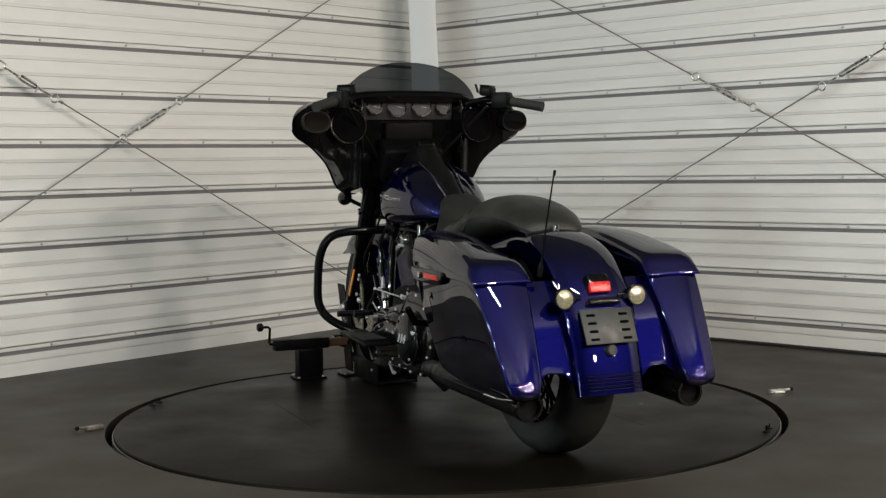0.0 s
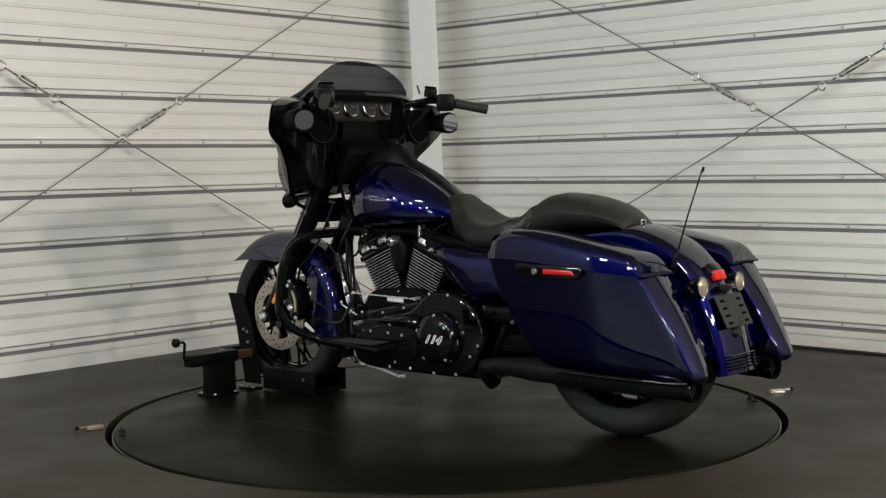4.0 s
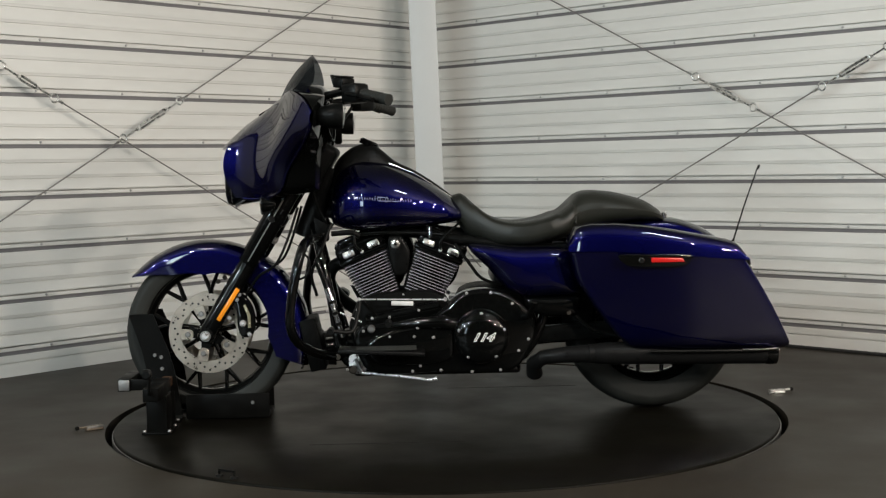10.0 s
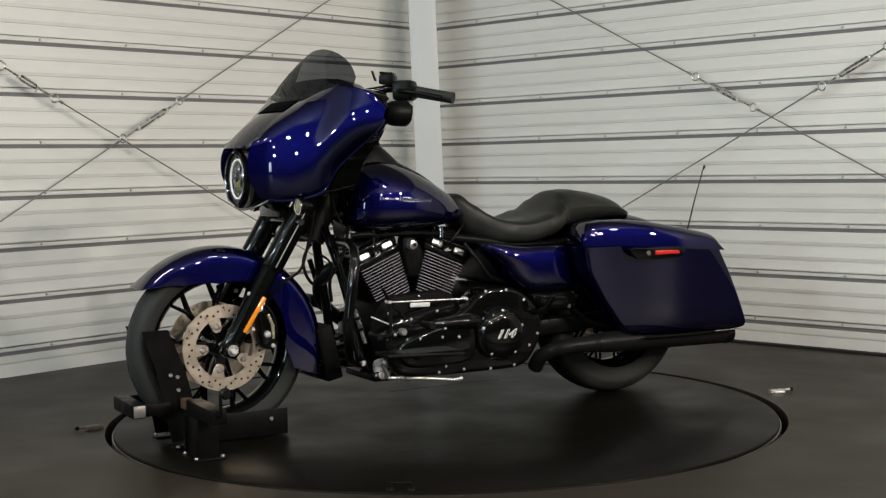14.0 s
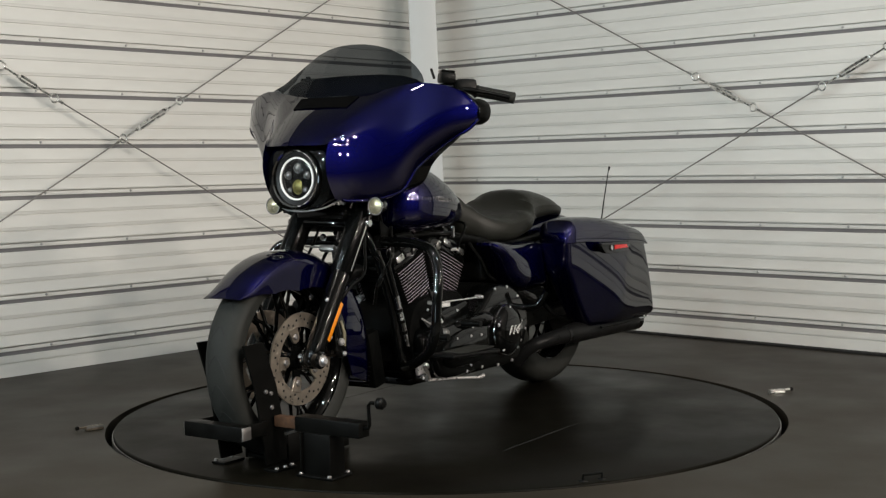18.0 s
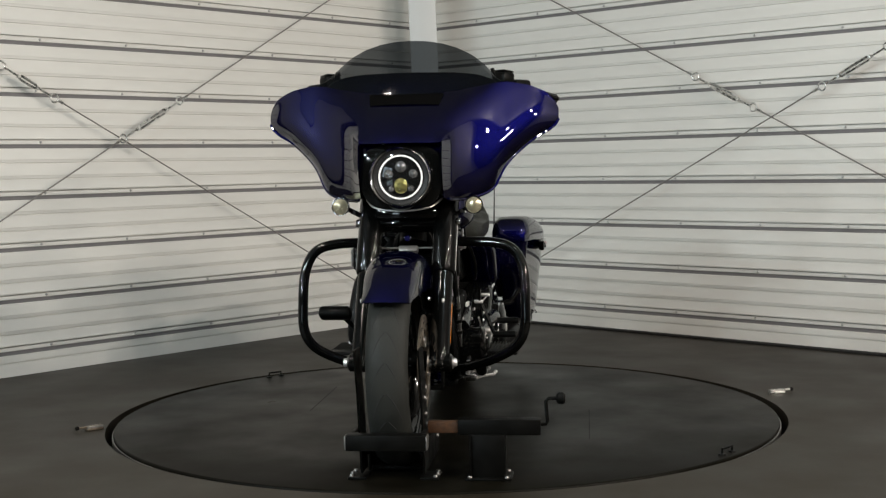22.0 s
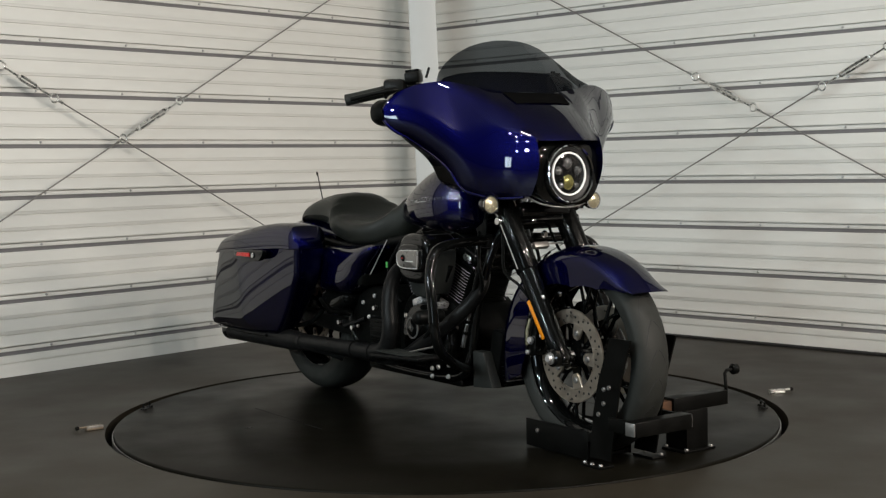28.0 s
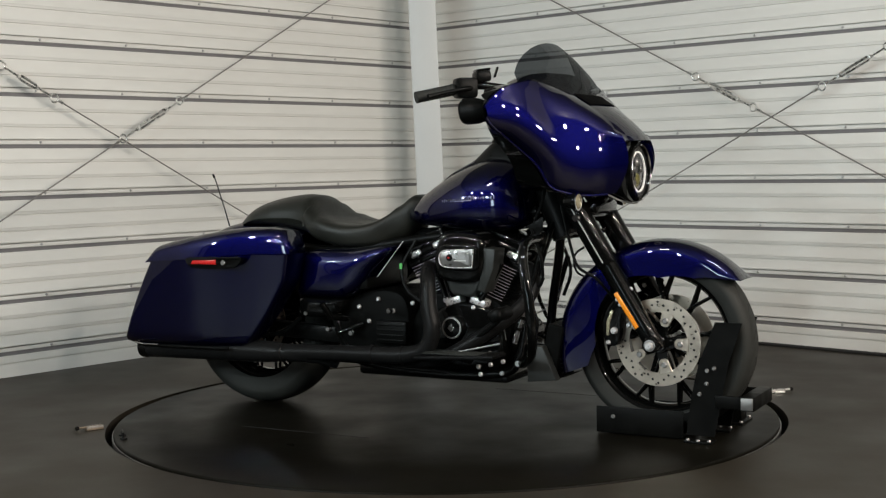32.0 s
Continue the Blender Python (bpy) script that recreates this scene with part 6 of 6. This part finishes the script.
    part("drive_pulley", lathe([(0.05, 0.092), (0.115, 0.092), (0.118, 0.098), (0.118, 0.115), (0.05, 0.115)], REAR, n=40, closed=True), M["satin"], bike)
    part("battery_cover", box((-0.40, 0, 0.50), (0.14, 0.25, 0.22), bevel=0.02), M["plastic"], bike)
    for i, pts in enumerate(([(0.40, 0.10, 0.70), (0.44, 0.13, 0.60), (0.475, 0.10, 0.52), (0.46, 0.07, 0.44)], [(0.42, -0.10, 0.68), (0.47, -0.14, 0.58), (0.46, -0.12, 0.50), (0.40, -0.10, 0.46)], [(-0.04, 0.13, 0.62), (-0.09, 0.15, 0.55), (-0.13, 0.15, 0.50), (-0.20, 0.14, 0.47)], [(-0.02, -0.12, 0.64), (-0.06, -0.15, 0.55), (-0.04, -0.16, 0.47), (0.02, -0.15, 0.42)], [(0.30, 0.10, 0.66), (0.20, 0.12, 0.665), (0.08, 0.11, 0.66), (-0.02, 0.10, 0.65)])):
        part("wiring", tube(pts, 0.006, 8, 22), M["satin"], bike, "black wiring hose")
    part("wire_tag", box((-0.060, -0.162, 0.55), (0.010, 0.003, 0.020)), mat("green tag", (0.1, 0.5, 0.12), 0.5), bike, "small green wiring tag")
    # footboards
    for s in (-1, 1):
        bm = box((0.225, s * 0.275, 0.262), (0.30, 0.105, 0.014), (0, -3, 0), bevel=0.006)
        fb = part("footboard", bm, M["wrinkle"], bike, "black footboard with a ribbed rubber pad")
        r0 = None
        for k in range(9):
            bm2 = box((0, s * (0.235 + 0.010 * k), 0.2715), (0.24, 0.005, 0.005), bevel=0.001, seg=1)
            part("pad_rib", bm2, M["rubber"], fb).location = (0.225, 0, 0)
        part("footboard_arm", tube([(0.20, s * 0.13, 0.22), (0.22, s * 0.25, 0.253)], 0.014, 10), M["satin"], fb)
    part("brake_pedal", tube([(0.12, -0.19, 0.22), (0.22, -0.215, 0.29), (0.32, -0.235, 0.355), (0.385, -0.26, 0.400)], 0.008, 8, 20), M["satin"], bike)
    part("brake_pad", box((0.385, -0.285, 0.410), (0.05, 0.112, 0.042), (0, -30, 0), bevel=0.016, seg=3), M["satin"], bike, "large black brake pedal pad")
    # passenger pegs and small brackets
    for s in (-1, 1):
        part("passenger_peg", tube([(-0.27, s * 0.19, 0.36), (-0.29, s * 0.27, 0.375), (-0.305, s * 0.30, 0.425)], [0.012, 0.013, 0.011], 10), M["gloss"], bike, "folded passenger peg")
        part("peg_bracket", tube([(-0.22, s * 0.16, 0.34), (-0.30, s * 0.20, 0.31)], 0.010, 10), M["gloss"], bike)
        part("bag_rail", tube([(-0.46, s * 0.20, 0.36), (-0.55, s * 0.22, 0.30), (-0.8, s * 0.235, 0.265)], 0.009, 8, 16), M["gloss"], bike)
        part("bag_bolt", lathe([(0, s * 0.006), (0.008, s * 0.006), (0.010, 0)], (-0.435, s * 0.205, 0.375), n=10), M["chrome"], bike)


engine()


def exhaust():
    for s in (-1, 1):
        pts = [(-0.31, s * 0.20, 0.20), (-0.35, s * 0.245, 0.225), (-0.42, s * 0.262, 0.234), (-0.50, s * 0.266, 0.236), (-0.53, s * 0.267, 0.236), (-0.56, s * 0.268, 0.236), (-0.85, s * 0.266, 0.233), (-1.08, s * 0.262, 0.228), (-1.135, s * 0.260, 0.226)]
        rr = [0.024, 0.026, 0.029, 0.031, 0.036, 0.039, 0.041, 0.041, 0.040]
        mu = part("muffler", tube(pts, rr, 20), M["exhaust"], bike, "long satin black muffler")
        part("muffler_tip", lathe([(0.0405, -0.01), (0.043, 0.006), (0.041, 0.03), (0.034, 0.03), (0.033, -0.03), (0, -0.05)], (-1.125, s * 0.260, 0.2265), (-1, 0, -0.03), 28), M["gloss"], mu)
        part("muffler_clamp", lathe([(0.031, -0.012), (0.034, -0.010), (0.034, 0.010), (0.031, 0.012)], (-0.505, s * 0.266, 0.236), (1, 0, 0), 24), M["exhaust"], mu)
    # the left pipe crosses behind the gearbox with a short upright stub
    part("crossover_pipe", tube([(-0.315, 0.16, 0.155), (-0.31, 0.20, 0.195), (-0.34, 0.235, 0.222)], [0.030, 0.028, 0.026], 16), M["exhaust"], bike)
    # right header pipes with heat shields
    part("rear_header", tube([(0.045, -0.10, 0.55), (0.06, -0.18, 0.545), (0.088, -0.235, 0.50), (0.10, -0.255, 0.42), (0.115, -0.262, 0.34), (0.085, -0.265, 0.275), (0.0, -0.265, 0.252), (-0.14, -0.265, 0.248), (-0.30, -0.265, 0.245), (-0.50, -0.266, 0.238)], [0.022, 0.024, 0.027, 0.029, 0.030, 0.030, 0.030, 0.029, 0.028, 0.029], 18, 60), M["exhaust"], bike, "satin black header pipe with heat shield")
    part("front_header", tube([(0.34, -0.05, 0.555), (0.405, -0.075, 0.535), (0.425, -0.115, 0.475), (0.385, -0.165, 0.405), (0.31, -0.200, 0.345), (0.225, -0.215, 0.292), (0.10, -0.225, 0.235), (-0.10, -0.235, 0.232), (-0.3, -0.25, 0.235)], 0.024, 16, 50), M["exhaust"], bike, "satin black front header pipe")
    for x, z in ((0.0, 0.252), (-0.12, 0.249)):
        part("shield_clamp", lathe([(0.029, -0.006), (0.033, -0.006), (0.033, 0.006), (0.029, 0.006)], (x, -0.265, z), (1, 0, 0), 20), M["exhaust"], bike)


exhaust()


def tail():
    tl = part("tail_lamp", box((-1.056, 0.0, 0.548), (0.06, 0.072, 0.044), (0, 36, 0), bevel=0.008), M["gloss"], bike, "red tail lamp in a black housing")
    part("tail_lens", box((-1.087, 0.0, 0.543), (0.016, 0.068, 0.032), (0, 20, 0), bevel=0.004), M["red"], tl, "red lens")
    part("signal_bar", tube([(-1.080, -0.12, 0.512), (-1.080, 0.12, 0.512)], 0.008, 10), M["gloss"], bike)
    pl = part("plate_bracket", box((-1.139, 0, 0.436), (0.006, 0.166, 0.106), (0, 25, 0), bevel=0.002), M["darkgrey"], bike, "black slotted number plate bracket without a plate")
    for s in (-1, 1):
        for k in range(4):
            part("slot", box((-1.1425 + 0.0102 * (k - 1.5), s * 0.052, 0.4345 + 0.022 * (k - 1.5)), (0.003, 0.028, 0.008), (0, 25, 0), bevel=0.001, seg=1), M["void"], pl)
    part("plate_lamp", box((-1.108, 0, 0.503), (0.03, 0.10, 0.020), (0, 22, 0), bevel=0.006), M["gloss"], bike)
    part("rear_reflector", lathe([(0, 0.010), (0.014, 0.010), (0.017, 0.006), (0.017, -0.01)], (-1.152, 0, 0.368), (-1, 0, 0.2), 20), M["dial"], bike)
    for k in range(5):
        part("fender_louvre", tube([(-1.166 - 0.0018 * k, -0.085, 0.300 - 0.010 * k), (-1.167 - 0.0018 * k, 0.085, 0.300 - 0.010 * k)], 0.0028, 6), M["paint"], bike)
    # aerial
    an = part("aerial", tube([(-1.030, 0.158, 0.610), (-1.034, 0.158, 0.622), (-1.070, 0.158, 0.735), (-1.122, 0.158, 0.880)], [0.006, 0.0032, 0.0026, 0.0022], 8), M["plastic"], bike, "thin black radio aerial")
    part("aerial_tip", lathe([(0, 0.012), (0.0042, 0.010), (0.0042, -0.004), (0.002, -0.006)], (-1.122, 0.158, 0.872), (-0.34, 0, 0.94), 10), M["plastic"], an)
    part("aerial_base", lathe([(0, 0.012), (0.005, 0.010), (0.008, 0.0), (0.008, -0.03)], (-1.028, 0.158, 0.606), (-0.3, 0, 1), 14), M["plastic"], an)


tail()

# ---- wheel chock under the front wheel ----


def wheel_chock():
    ch = tagged(new("wheel_chock"), "black steel wheel chock with a hand crank, bolted to the turntable", "wheel chock")
    RIDERS.append(ch)
    for s in (-1, 1):
        # upright guide plate beside the tyre and its foot
        out = [(1.135, 0.388), (1.048, 0.388), (0.995, 0.255), (0.972, 0.16), (0.952, 0.02), (1.045, 0.02), (1.072, 0.16), (1.090, 0.255)]
        g = part("guide_plate", plate(out, s * 0.088, s * 0.094, 0.0), M["stand"], ch)
        # wheel cradle channel
        part("cradle_side", box((0.79, s * 0.085, 0.048), (0.30, 0.008, 0.088), bevel=0.002), M["stand"], ch)
        part("cradle_ramp", plate([(0.98, 0.10), (0.905, 0.075), (0.90, 0.062), (0.985, 0.062)], s * 0.07, s * 0.088, 0.001), M["stand"], ch)
        part("foot", box((1.0, s * 0.105, 0.004), (0.09, 0.055, 0.008), bevel=0.002), M["stand"], ch)
        b0 = None
        for x, y, z, up in [(0.965, 0.122, 0.008, 1), (1.035, 0.122, 0.008, 1), (1.0, 0.125, 0.008, 1), (1.022, 0.094, 0.232, 0), (1.045, 0.094, 0.240, 0), (1.02, 0.094, 0.19, 0), (0.997, 0.094, 0.155, 0), (0.70, 0.089, 0.06, 0)]:
            ax = (0, 0, 1) if up else (0, s, 0)
            part("bolt", lathe([(0, 0.006), (0.0055, 0.006), (0.007, 0.003), (0.007, 0)], (x, s * y, z), ax, 10), M["steel"], ch, "bright bolt")
    part("cradle_floor", box((0.79, 0, 0.012), (0.30, 0.16, 0.012), bevel=0.002), M["stand"], ch)
    part("front_stop", box((1.155, -0.0, 0.135), (0.045, 0.225, 0.045), bevel=0.003), M["stand"], ch)
    part("stop_end", box((1.155, -0.1145, 0.135), (0.038, 0.004, 0.038), bevel=0.001), M["steel"], ch, "pale steel end cap")
    part("stop_end", box((1.155, 0.1145, 0.135), (0.038, 0.004, 0.038), bevel=0.001), M["steel"], ch, "pale steel end cap")
    for s in (-1, 1):
        part("stop_arm", box((1.10, s * 0.100, 0.135), (0.10, 0.012, 0.04), bevel=0.002), M["stand"], ch)
    # side arm with the crank, on its own leg
    part("slide_bar", box((1.0, 0.17, 0.148), (0.032, 0.14, 0.032), bevel=0.002), M["rust"], ch, "rusty steel slide bar")
    part("side_arm", box((1.0, 0.306, 0.150), (0.052, 0.238, 0.045), bevel=0.003), M["stand"], ch)
    part("arm_leg", plate([(0.955, 0.004), (1.045, 0.004), (1.045, 0.13), (0.955, 0.13)], 0.222, 0.226, 0.0), M["stand"], ch)
    part("arm_leg", box((1.0, 0.275, 0.066), (0.07, 0.10, 0.128), bevel=0.003), M["stand"], ch)
    part("arm_foot", box((1.0, 0.275, 0.004), (0.10, 0.135, 0.008), bevel=0.002), M["stand"], ch)
    for y in (0.222, 0.328):
        for x in (0.957, 1.043):
            part("bolt", lathe([(0, 0.006), (0.0055, 0.006), (0.007, 0.003), (0.007, 0)], (x, y, 0.008), (0, 0, 1), 10), M["steel"], ch, "bright bolt")
    cr = part("crank", tube([(1.0, 0.42, 0.155), (1.0, 0.440, 0.156), (1.0, 0.444, 0.165), (0.998, 0.440, 0.222), (0.998, 0.448, 0.230), (0.998, 0.480, 0.231)], 0.0055, 10), M["stand"], ch, "bent hand crank")
    part("crank_knob", lathe([(0, -0.012), (0.012, -0.012), (0.018, -0.006), (0.018, 0.008), (0.012, 0.014), (0, 0.014)], (0.998, 0.482, 0.231), (0, 1, 0), 10), M["plastic"], cr, "black plastic knob")
    return ch


wheel_chock()


def motions():
    """The deck turns once in about 52 s and carries the motorcycle and its stand."""
    deck, bike, chock, rest = [], [], [], []
    for k in range(65):
        t = k * 0.5
        a = -247.994 + 6.9702 * t - 0.003215 * t * t
        c, s = math.cos(radians(a)), math.sin(radians(a))
        deck.append((t, pose(0, 0, 0, 0, 0, a)))
        bike.append((t, pose(0.044 * s, -0.044 * c, 0, 0, 0, a)))
    walk(turntable, deck)
    for thing in RIDERS:
        walk(thing, bike)
    for thing in RIM:
        walk(thing, deck)


motions()
